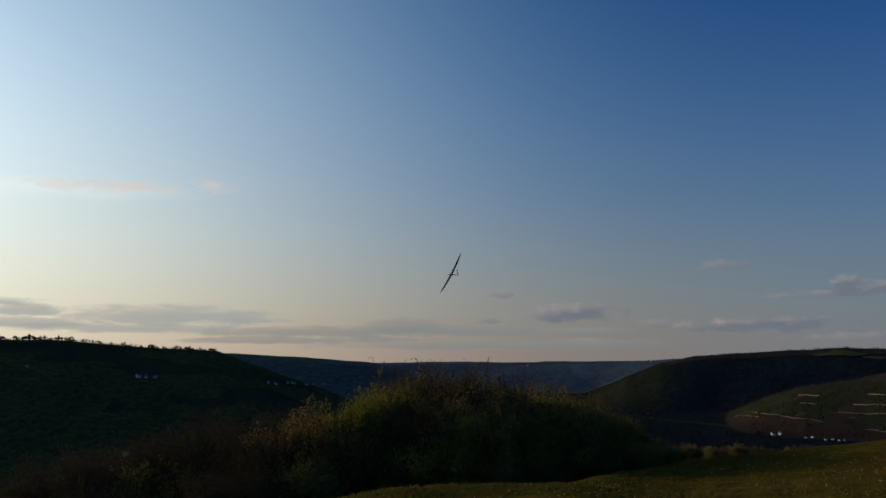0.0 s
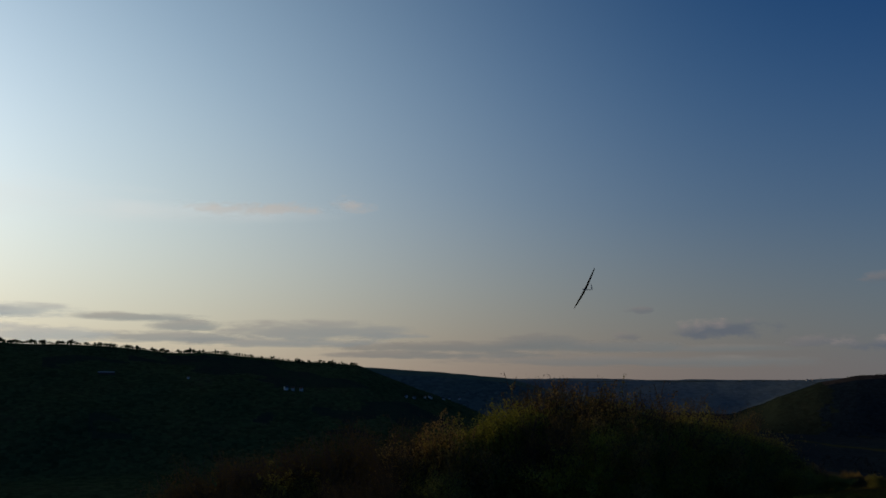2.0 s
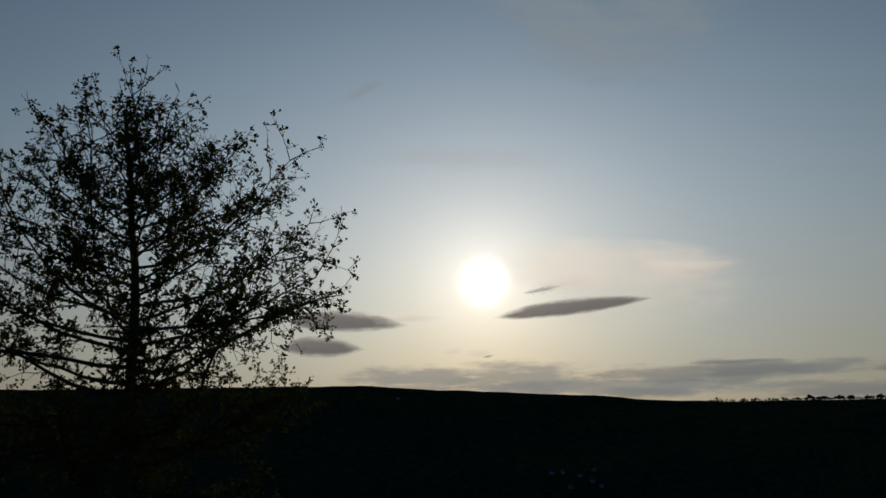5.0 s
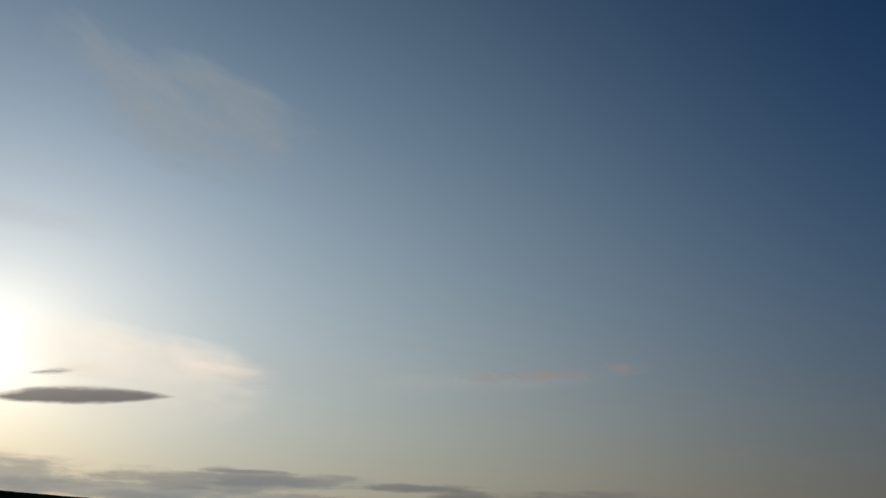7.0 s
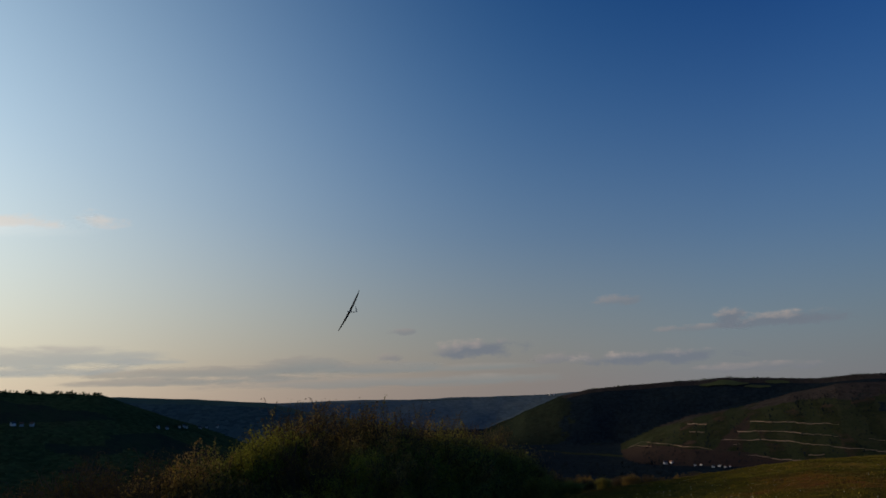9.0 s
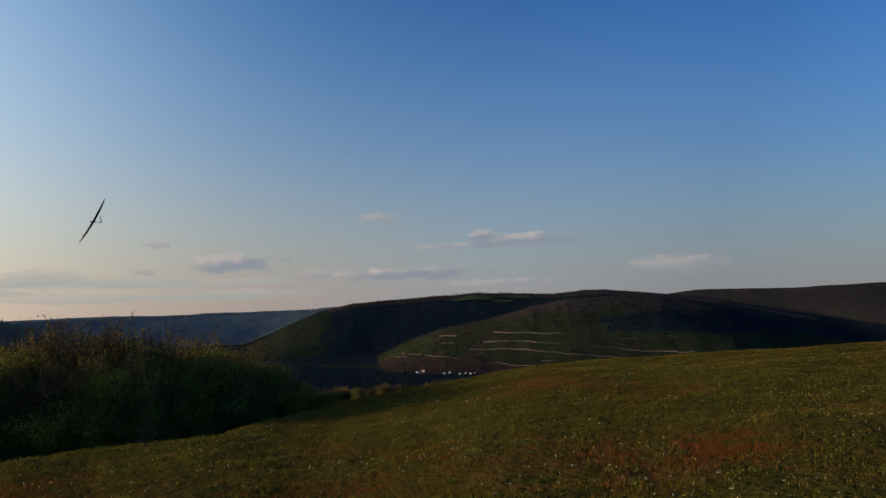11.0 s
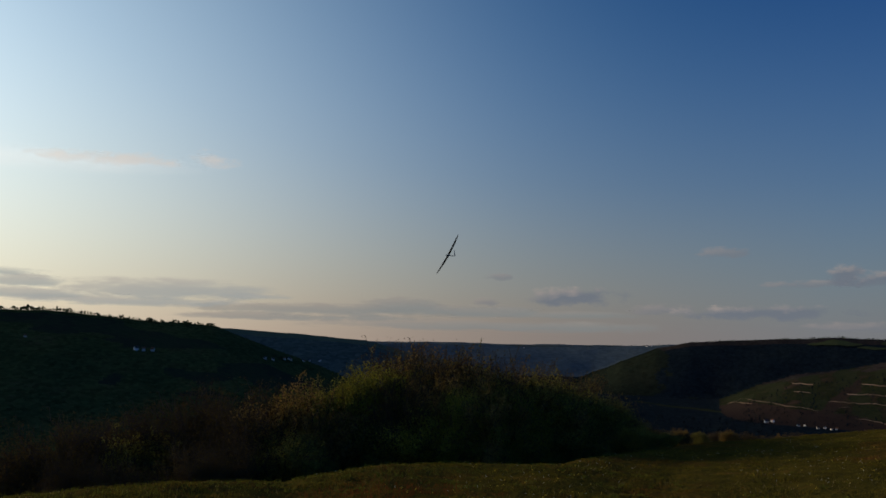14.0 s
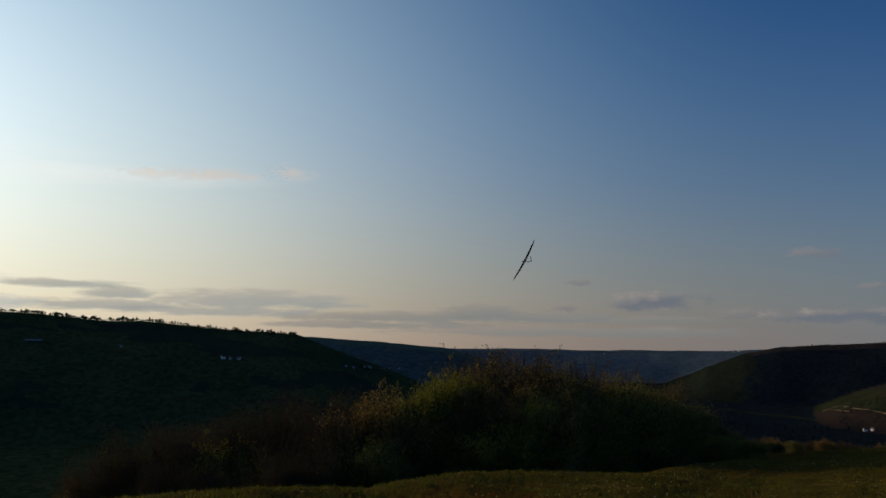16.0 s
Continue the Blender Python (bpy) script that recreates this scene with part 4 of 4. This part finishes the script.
def big_tree():
    """A young tree in first leaf that leans out over the slope: limbs in a rounded crown, each with twigs and spurs."""
    r = np.random.default_rng(10)
    high = 6.1
    trunk, limb, spur, tips = [], [], [], []

    def strand(store, p, d, length, thick, steps, lift, twist):
        """A bending branch; returns the points along it."""
        line = [p]
        for i in range(steps):
            d = d + r.normal(size=3) * twist + np.array((0, 0, lift))
            d = d / np.linalg.norm(d)
            q = line[-1] + d * length / steps
            store.append((line[-1], q, thick * (1 - 0.75 * i / steps), thick * (1 - 0.75 * (i + 1) / steps)))
            line.append(q)
        return line

    stem = strand(trunk, np.zeros(3), np.array((0.03, 0.02, 1.0)), high * 0.93, 0.085, 12, 0.06, 0.05)
    for n in range(72):
        h = 0.26 + 0.70 * (n / 71) ** 0.95
        sparse = h > 0.82
        foot = stem[min(int(h * 12), 11)] + (stem[min(int(h * 12), 11) + 1] - stem[min(int(h * 12), 11)]) * (h * 12 % 1)
        a = n * 2.399 + r.normal() * 0.3
        reach = 2.4 * min(1.0, 0.35 + (h - 0.22) * 5.0) * (1.12 - 1.9 * max(0.0, h - 0.46)) * r.uniform(0.78, 1.18)
        slope = -0.22 + 1.25 * (h - 0.26)
        line = strand(limb, foot, np.array((math.cos(a), math.sin(a), slope)), reach, 0.030 * (1.25 - h), 8, 0.05, 0.10)
        for i in range(2, 9):
            for side in range(3 if i < 8 else 2):
                bare = sparse and (side > 0 or i % 2 == 0)
                d = line[i] - line[i - 1]
                d = d / np.linalg.norm(d) + r.normal(size=3) * 0.75 + np.array((0, 0, 0.12))
                d /= np.linalg.norm(d)
                twig = strand([] if bare else limb, line[i], d, r.uniform(0.22, 0.58), 0.0065, 4, 0.05, 0.16)
                for k in range(1, 5):
                    for _ in range(2):
                        e = d + r.normal(size=3) * 0.8
                        e /= np.linalg.norm(e)
                        tip = twig[k] + e * r.uniform(0.03, 0.13)
                        if not bare:
                            spur.append((twig[k], tip, 0.0032, 0.0024))
                            tips.append(tip)
    top = new("tree")
    for nm, segs, mat, sides in (("trunk", trunk, M_BARK, 9), ("limb", limb, M_BARK, 4), ("twig", spur, M_TWIG, 3)):
        v, f = tubes(*(np.array([g[k] for g in segs]) for k in range(4)), sides)
        part(nm, mesh_from(nm, v, f, [mat], smooth=True), None, top)
    T = np.array(tips)
    T = T[r.uniform(size=len(T)) < np.interp(T[:, 2], (3.0, 4.6), (0.9, 0.5))]
    at = np.repeat(T, 8, axis=0) + r.normal(size=(len(T) * 8, 3)) * 0.016
    v, f = leaves(at, 0.042, r, droop=-0.1)
    part("crown", mesh_from("crown", v, f, [M_LEAF_TREE]), None, top)
    top.matrix_basis = Matrix.Translation(spot(-87.4, 8.6, -0.05)) @ Matrix.Rotation(0.4, 4, "Z") @ Matrix.Diagonal((1, 1, 0.96, 1))
    return tagged(top, "young tree in fresh spring leaf on the slope's edge", "tree")


big_tree()


# ------------------------------------------------------------------ the far slopes
def ray_ground(az, el, r0=500.0, r1=4800.0):
    """Where a line of sight from the hilltop first meets the land beyond r0."""
    r = np.arange(r0, r1, 4.0)
    z = land(np.full(r.shape, az), r)[0]
    hit = np.nonzero(z >= EYE.z + r * math.tan(radians(el)))[0]
    d = float(r[hit[0]]) if len(hit) else r1
    return d


def field_patch(az0, az1, r0, r1, seed):
    """A pasture laid over the land, with an uneven outline."""
    n, m = 26, 9
    u, v = np.meshgrid(np.linspace(-1, 1, n), np.linspace(-1, 1, m), indexing="ij")
    edge = np.sqrt(np.clip(1 - u * u, 0, 1)) * (0.8 + 0.12 * np.sin(u * 4 + seed) + 0.08 * np.sin(u * 11 + 3 * seed)) + 0.02
    az = (az0 + az1) / 2 + u * (az1 - az0) / 2
    r = (r0 + r1) / 2 + (v * edge + 0.12 * np.sin(u * 5 + 2 * seed)) * (r1 - r0) / 2
    z, _, x, y = land(az, r)
    V = np.stack([x, y, z + 3.2], axis=-1).reshape(-1, 3)
    i, j = np.meshgrid(np.arange(n - 1), np.arange(m - 1), indexing="ij")
    F = np.stack([i * m + j, (i + 1) * m + j, (i + 1) * m + j + 1, i * m + j + 1], axis=-1).reshape(-1, 4)
    return tagged(new("field", mesh_from("field", V, F, [M_PASTURE], smooth=True)), "pale green pasture on the plateau's edge", "field", kind="structure")


for row in ((27.2, 30.6, 2735, 2768, 1), (30.2, 32.0, 2722, 2742, 2), (31.6, 33.2, 2752, 2772, 3)):
    field_patch(*row)


def terrace(line, high=0.45, deep=0.9):
    """A retaining wall with its track, along the hillside."""
    az = np.linspace(line[0][0], line[-1][0], max(6, int((line[-1][0] - line[0][0]) * 6)))
    el = np.interp(az, [p[0] for p in line], [p[1] for p in line]) + 0.025 * np.sin(az * 3.1) + 0.015 * np.sin(az * 9.7)
    V, F = [], []
    for a, e in zip(az, el):
        d = ray_ground(a, e, 1500, 2300)
        s, c = math.sin(radians(a)), math.cos(radians(a))
        z = ground_at(a, d) + 0.25
        hi = high * (0.75 + 0.5 * math.sin(a * 5.3) ** 2)
        for dd, zz in ((0, -3), (0, hi), (deep, hi + 0.2), (deep, -3)):
            V.append(((d + dd) * s, (d + dd) * c, z + zz))
    for i in range(len(az) - 1):
        for k in range(3):
            F.append((i * 4 + k, i * 4 + k + 1, i * 4 + k + 5, i * 4 + k + 4))
    me = mesh_from("vineyard_wall", V, F, [M_STONE])
    return tagged(new("vineyard_wall", me), "long pale stone terrace wall with a track across the vineyard slope", "wall", group="vineyard terraces")


for line in ([(22.0, -4.51), (23.1, -4.10), (27.1, -4.61), (31.9, -5.32), (33.6, -5.46)],
             [(28.4, -4.04), (31.9, -4.07), (34.6, -4.42), (39.8, -4.96)],
             [(29.5, -3.46), (32.3, -3.50), (34.6, -3.74), (38.4, -4.10), (41.5, -4.47), (45.0, -4.58)],
             [(30.4, -2.81), (32.7, -2.89), (37.3, -3.17)]):
    terrace(line)
for line in ([(26.2, -2.91), (27.5, -2.96)], [(26.3, -3.45), (27.3, -3.54)], [(38.7, -3.55), (40.8, -3.49)], [(43.1, -3.39), (43.8, -3.46)], [(28.6, -4.62), (29.6, -4.3)], [(33.8, -5.02), (34.8, -5.05)], [(22.2, -4.4), (23.6, -4.42)]):
    terrace(line, 0.35, 0.6)


def block(bm, x0, x1, y0, y1, z0, z1):
    v = [bm.verts.new(c) for c in ((x0, y0, z0), (x1, y0, z0), (x1, y1, z0), (x0, y1, z0), (x0, y0, z1), (x1, y0, z1), (x1, y1, z1), (x0, y1, z1))]
    for q in ((3, 2, 1, 0), (4, 5, 6, 7), (0, 1, 5, 4), (1, 2, 6, 5), (2, 3, 7, 6), (3, 0, 4, 7)):
        bm.faces.new([v[i] for i in q])


def make_house(wide, deep, eaves, ridge, roof_mat, wall_mat=M_PLASTER, floors=2, bays=3):
    top = new("house")
    bm = bmesh.new()
    w, d = wide / 2, deep / 2
    v = [bm.verts.new(c) for c in ((-w, -d, -3), (w, -d, -3), (w, d, -3), (-w, d, -3), (-w, -d, eaves), (w, -d, eaves), (w, d, eaves), (-w, d, eaves), (-w, 0, ridge - 0.15), (w, 0, ridge - 0.15))]
    for q in ((0, 1, 5, 4), (2, 3, 7, 6), (1, 2, 6, 9, 5), (3, 0, 4, 8, 7), (4, 5, 9, 8), (6, 7, 8, 9)):
        bm.faces.new([v[i] for i in q])
    part("wall", bm, wall_mat, top)
    bm = bmesh.new()
    o, k = 0.5, (ridge - eaves) / d
    for side in (-1, 1):
        q = [(-w - o, side * (d + o), eaves - o * k), (w + o, side * (d + o), eaves - o * k), (w + o, 0, ridge), (-w - o, 0, ridge)]
        lo, hi = [bm.verts.new(c) for c in q], [bm.verts.new((c[0], c[1], c[2] + 0.25)) for c in q]
        bm.faces.new(lo)
        bm.faces.new(hi)
        for i in range(4):
            bm.faces.new((lo[i], lo[(i + 1) % 4], hi[(i + 1) % 4], hi[i]))
    bmesh.ops.recalc_face_normals(bm, faces=bm.faces[:])
    roof = part("roof", bm, roof_mat, top)
    bm = bmesh.new()
    block(bm, w * 0.4, w * 0.4 + 0.8, -0.4, 0.4, ridge - 1.0, ridge + 1.1)
    part("chimney", bm, M_TILE, roof)
    for fl in range(floors):
        for b in range(bays):
            bm = bmesh.new()
            x = -w + wide * (b + 0.5) / bays
            block(bm, x - 0.55, x + 0.55, -d - 0.04, -d + 0.1, 0.9 + fl * 2.7, 2.3 + fl * 2.7)
            part("window", bm, M_GLASS_DARK, top)
    return top


HOUSE_KINDS = [make_house(11, 9, 5.6, 10.2, M_SLATE), make_house(9, 8, 5.2, 9.0, M_TILE), make_house(36, 14, 2.8, 4.6, M_SHEET, M_BARK, floors=1, bays=8),
               make_house(9, 8, 5.0, 9.4, M_SLATE, M_PLASTER_GREY), make_house(8, 7, 4.6, 8.2, M_TILE, M_PLASTER_GREY)]
HOUSE_LABELS = ["white plastered house with a dark slate roof in the valley", "white plastered house with a clay tile roof in the valley", "long farm hall with a pale sheet metal roof on the slope",
                "grey village house with a slate roof in the valley", "small grey village house with a clay tile roof"]
house_used = set()


def house(kind, az, el, turn=0.0, size=1.0, near=900.0):
    d = ray_ground(az, el, near)
    m = Matrix.Translation(spot(az, d, 0.3)) @ Matrix.Rotation(radians(-az + turn), 4, "Z") @ Matrix.Scale(size, 4)
    ob = HOUSE_KINDS[kind]
    if kind in house_used:
        ob = copy_thing(ob, m)
    else:
        ob.matrix_basis = m
        house_used.add(kind)
    return tagged(ob, HOUSE_LABELS[kind], "house", group="valley houses")


for row in [(0, 24.5, -5.66, 20), (1, 24.9, -5.60, -30), (0, 26.5, -5.78, 10), (1, 26.9, -5.74, 60), (0, 27.7, -5.88, 15), (0, 28.1, -5.84, -20), (1, 28.5, -5.90, 35), (1, 28.8, -5.84, 0)]:
    house(*row, size=0.68, near=1400)
for row in [(2, -33.0, -0.30, 8), (0, -20.7, -1.45, 35, 1.25), (4, -20.2, -1.50, 0), (4, -19.6, -1.52, -20), (4, -27.6, -0.62, 10, 0.7), (3, -68.6, 2.1, 10)]:
    house(*row, near=1300)
for row in [(3, -57.3, -3.3, 20), (4, -56.5, -3.3, 60), (3, -55.3, -3.5, 10), (4, -54.3, -3.1, -30), (3, -53.8, -4.2, 0), (4, -54.4, -3.9, 40), (4, -55.8, -5.4, 15), (3, -55.2, -6.0, -35), (4, -54.4, -6.5, 5), (3, -54.9, -6.3, 70), (4, -56.0, -4.3, 25)]:
    house(*row, near=900)
for k in range(11):
    house(3 + k % 2, -11.8 + 0.42 * k + 0.26 * math.sin(k * 2.3), -2.02 - 0.016 * k + 0.06 * math.sin(k * 5.1), 37 * k % 90 - 40, 0.72, near=1800)
for row in [(1, 7.6, -0.9, 10), (0, 16.6, -0.62, 20), (1, 16.9, -0.62, -20)]:
    house(*row, near=3000)


# ------------------------------------------------------------------ the meadow
def scatter(rng, n, az0, az1, r0, r1):
    az, r = rng.uniform(az0, az1, n), rng.uniform(r0, r1, n)
    z, _, x, y = land(az, r)
    z = z + 0.042 * wobble(x * 1.1, y * 1.1) * np.clip(r / 6, 0, 1) + 0.026 * wobble(x * 4.3, y * 4.3)
    return np.stack([x, y, z], axis=-1), r, az


def blades(rng, at, high, wide):
    """Bent single blades of grass."""
    n = len(at)
    a = rng.uniform(0, 2 * np.pi, n)
    side = np.stack([np.cos(a), np.sin(a), 0 * a], axis=-1) * wide[:, None]
    lean = rng.normal(size=(n, 3)) * 0.45
    lean[:, 2] = 1.0
    tip = at + lean * high[:, None]
    v = np.stack([at - side - (0, 0, 0.02), at + side - (0, 0, 0.02), tip], axis=1)
    return v.reshape(-1, 3), np.arange(n * 3).reshape(n, 3)


rng = np.random.default_rng(11)
at, r, az = scatter(rng, 355000, -32, 64, 4.2, 38)
keep = (r < column(RIM, az, 1) + 7)
at, r = at[keep], r[keep]
tuft = 0.5 + 0.5 * np.clip(wobble(at[:, 0] * 2.1, at[:, 1] * 2.1) + 0.4, 0, 1.6)
v, f = blades(rng, at, 0.032 * tuft ** 2 * rng.uniform(0.35, 1.6, len(at)), 0.005 + 0.0006 * r)
tagged(new("meadow_grass", mesh_from("meadow_grass", v, f, [M_GRASS])), "short tufted spring grass on the hilltop meadow", "grass", kind="stuff")
at, r, az = scatter(rng, 17500, -32, 64, 5, 36)
keep = (r < column(RIM, az, 1) + 5) & (wobble(at[:, 0] * 1.3, at[:, 1] * 1.3) > -0.35)
at, r = at[keep], r[keep]
v, f = blades(rng, at, 0.030 * rng.uniform(0.3, 1.6, len(at)), 0.004 + 0.0003 * r)
tagged(new("dry_grass", mesh_from("dry_grass", v, f, [M_STRAW])), "pale dry blades standing among the spring grass", "grass", kind="stuff")
at, r, az = scatter(rng, 26000, -32, 22, 9, 24)
rim = column(RIM, az, 1)
keep = np.abs(r - rim - 0.3) < 1.1
at, r = at[keep], r[keep]
v, f = blades(rng, at, 0.055 * rng.uniform(0.3, 1.4, len(at)), 0.008 + 0 * r)
tagged(new("rim_grass", mesh_from("rim_grass", v, f, [M_RIM_GRASS])), "taller unmown grass along the foot of the shrubs", "grass", kind="stuff")
V, F, n = [], [], 0
for a0, a1, r0, r1, count in ((38, 53, 9.0, 11.6, 8000), (24, 33, 10.2, 12.0, 900), (-10, 16, 8.6, 12.6, 9000), (14, 34, 8, 13, 5000), (-8, 4, 8.2, 9.6, 500), (8, 20, 9, 10.4, 500)):
    az = rng.normal((a0 + a1) / 2, (a1 - a0) / 4, count)
    r = rng.normal((r0 + r1) / 2, (r1 - r0) / 3.2, count)
    z, _, x, y = land(az, r)
    at = np.stack([x, y, z], axis=-1)
    at = at[wobble(at[:, 0] * 2.3, at[:, 1] * 2.3) > -0.25]
    v, f = blades(rng, at, rng.uniform(0.012, 0.042, len(at)), np.full(len(at), 0.006))
    V.append(v)
    F.append(f + n)
    n += len(v)
tagged(new("red_sorrel", mesh_from("red_sorrel", np.concatenate(V), np.concatenate(F), [M_SORREL])), "patches of reddish sorrel among the meadow grass", "plants", kind="stuff")
for name, mat, count, label in (("meadow_flowers", M_PETAL, 1300, "tiny pale flowers dotted through the meadow"), ("yellow_flowers", M_YELLOW, 1100, "tiny yellow flowers in loose drifts through the meadow")):
    at, r, az = scatter(rng, count, -12, 62, 5.5, 27)
    at = at[wobble(at[:, 0] * 0.8 + len(name), at[:, 1] * 0.8) > 0.0] + (0, 0, 0.045)
    at = np.repeat(at, 5, axis=0) + rng.normal(size=(len(at) * 5, 3)) * 0.006
    v, f = leaves(at, 0.014, rng, droop=-1.0)
    tagged(new(name, mesh_from(name, v, f, [mat])), label, "flowers", kind="stuff")


at, r, az = scatter(rng, 340, -12, 58, 6.0, 17)
at = at[wobble(at[:, 0] * 1.1 + 4, at[:, 1] * 1.1) > -0.1]
at = np.repeat(at, 16, axis=0) + rng.normal(size=(len(at) * 16, 3)) * np.array((0.05, 0.05, 0.008)) + (0, 0, 0.02)
v, f = leaves(at, 0.044, rng, droop=-0.7)
tagged(new("broad_leaves", mesh_from("broad_leaves", v, f, [M_RIM_GRASS])), "low tufts of bright green broad leaves in the meadow", "plants", kind="stuff")


# ------------------------------------------------------------------ the glider
def wing_mesh(name, stations, mat):
    """A lofted wing half: stations of (span, chord, sweep of the nose, lift, thickness)."""
    prof = [(0.0, 0.0), (0.08, 0.55), (0.3, 1.0), (0.65, 0.6), (1.0, 0.03), (0.65, -0.12), (0.3, -0.30), (0.08, -0.28)]
    V, F, k = [], [], len(prof)
    for y, c, x0, z, t in stations:
        V += [(x0 + u * c, y, z + w * t * c * 0.5) for u, w in prof]
    for i in range(len(stations) - 1):
        for j in range(k):
            F.append((i * k + j, i * k + (j + 1) % k, (i + 1) * k + (j + 1) % k, (i + 1) * k + j))
    return mesh_from(name, V, F, [mat], smooth=True)


def glider():
    top = new("model_glider")
    # tail along +x, wing along y, up along z
    xs = [(-0.42, 0.004), (-0.38, 0.018), (-0.28, 0.032), (-0.10, 0.036), (0.12, 0.030), (0.30, 0.016), (0.60, 0.012), (0.86, 0.009)]
    V, F, k = [], [], 10
    for x, rad in xs:
        V += [(x, rad * math.cos(2 * math.pi * j / k), rad * 1.15 * math.sin(2 * math.pi * j / k) - 0.02) for j in range(k)]
    for i in range(len(xs) - 1):
        for j in range(k):
            F.append((i * k + j, i * k + (j + 1) % k, (i + 1) * k + (j + 1) % k, (i + 1) * k + j))
    part("fuselage", mesh_from("fuselage", V, F, [M_CARBON], smooth=True), None, top)
    half = [(0.0, 0.27, -0.12, 0.02, 0.09), (0.4, 0.262, -0.115, 0.035, 0.09), (0.8, 0.235, -0.10, 0.055, 0.085), (1.15, 0.19, -0.08, 0.08, 0.08), (1.4, 0.13, -0.05, 0.105, 0.08), (1.53, 0.07, -0.015, 0.125, 0.08), (1.575, 0.02, 0.02, 0.13, 0.06)]
    for side in (1, -1):
        wing = part("wing", wing_mesh("wing", [(side * s[0], *s[1:]) for s in half], M_CARBON), None, top)
        if side < 0:
            stripe = [(-0.72, 0.242, -0.1028, 0.0505, 0.094), (-0.90, 0.224, -0.0948, 0.0625, 0.093)]
            part("wing_stripe", wing_mesh("wing_stripe", stripe, M_RED), None, wing, "dark red band round the wing")
        fin = [(0.0, 0.12, 0.74, 0.0, 0.08), (side * 0.15, 0.10, 0.775, 0.155, 0.08), (side * 0.27, 0.06, 0.825, 0.28, 0.08), (side * 0.285, 0.02, 0.86, 0.295, 0.06)]
        part("tail_fin", wing_mesh("tail_fin", fin, M_CARBON), None, top)
    basis = Matrix(((0.5665, 0.822, 0.0589), (-0.4421, 0.3634, -0.8201), (-0.6955, 0.4385, 0.5693))).transposed().to_4x4()
    top.matrix_basis = Matrix.Translation(EYE + bearing(1.75, 6.07) * 50.0) @ basis
    return tagged(top, "dark carbon model glider with a V-tail banking steeply in flight", "model glider")


glider()
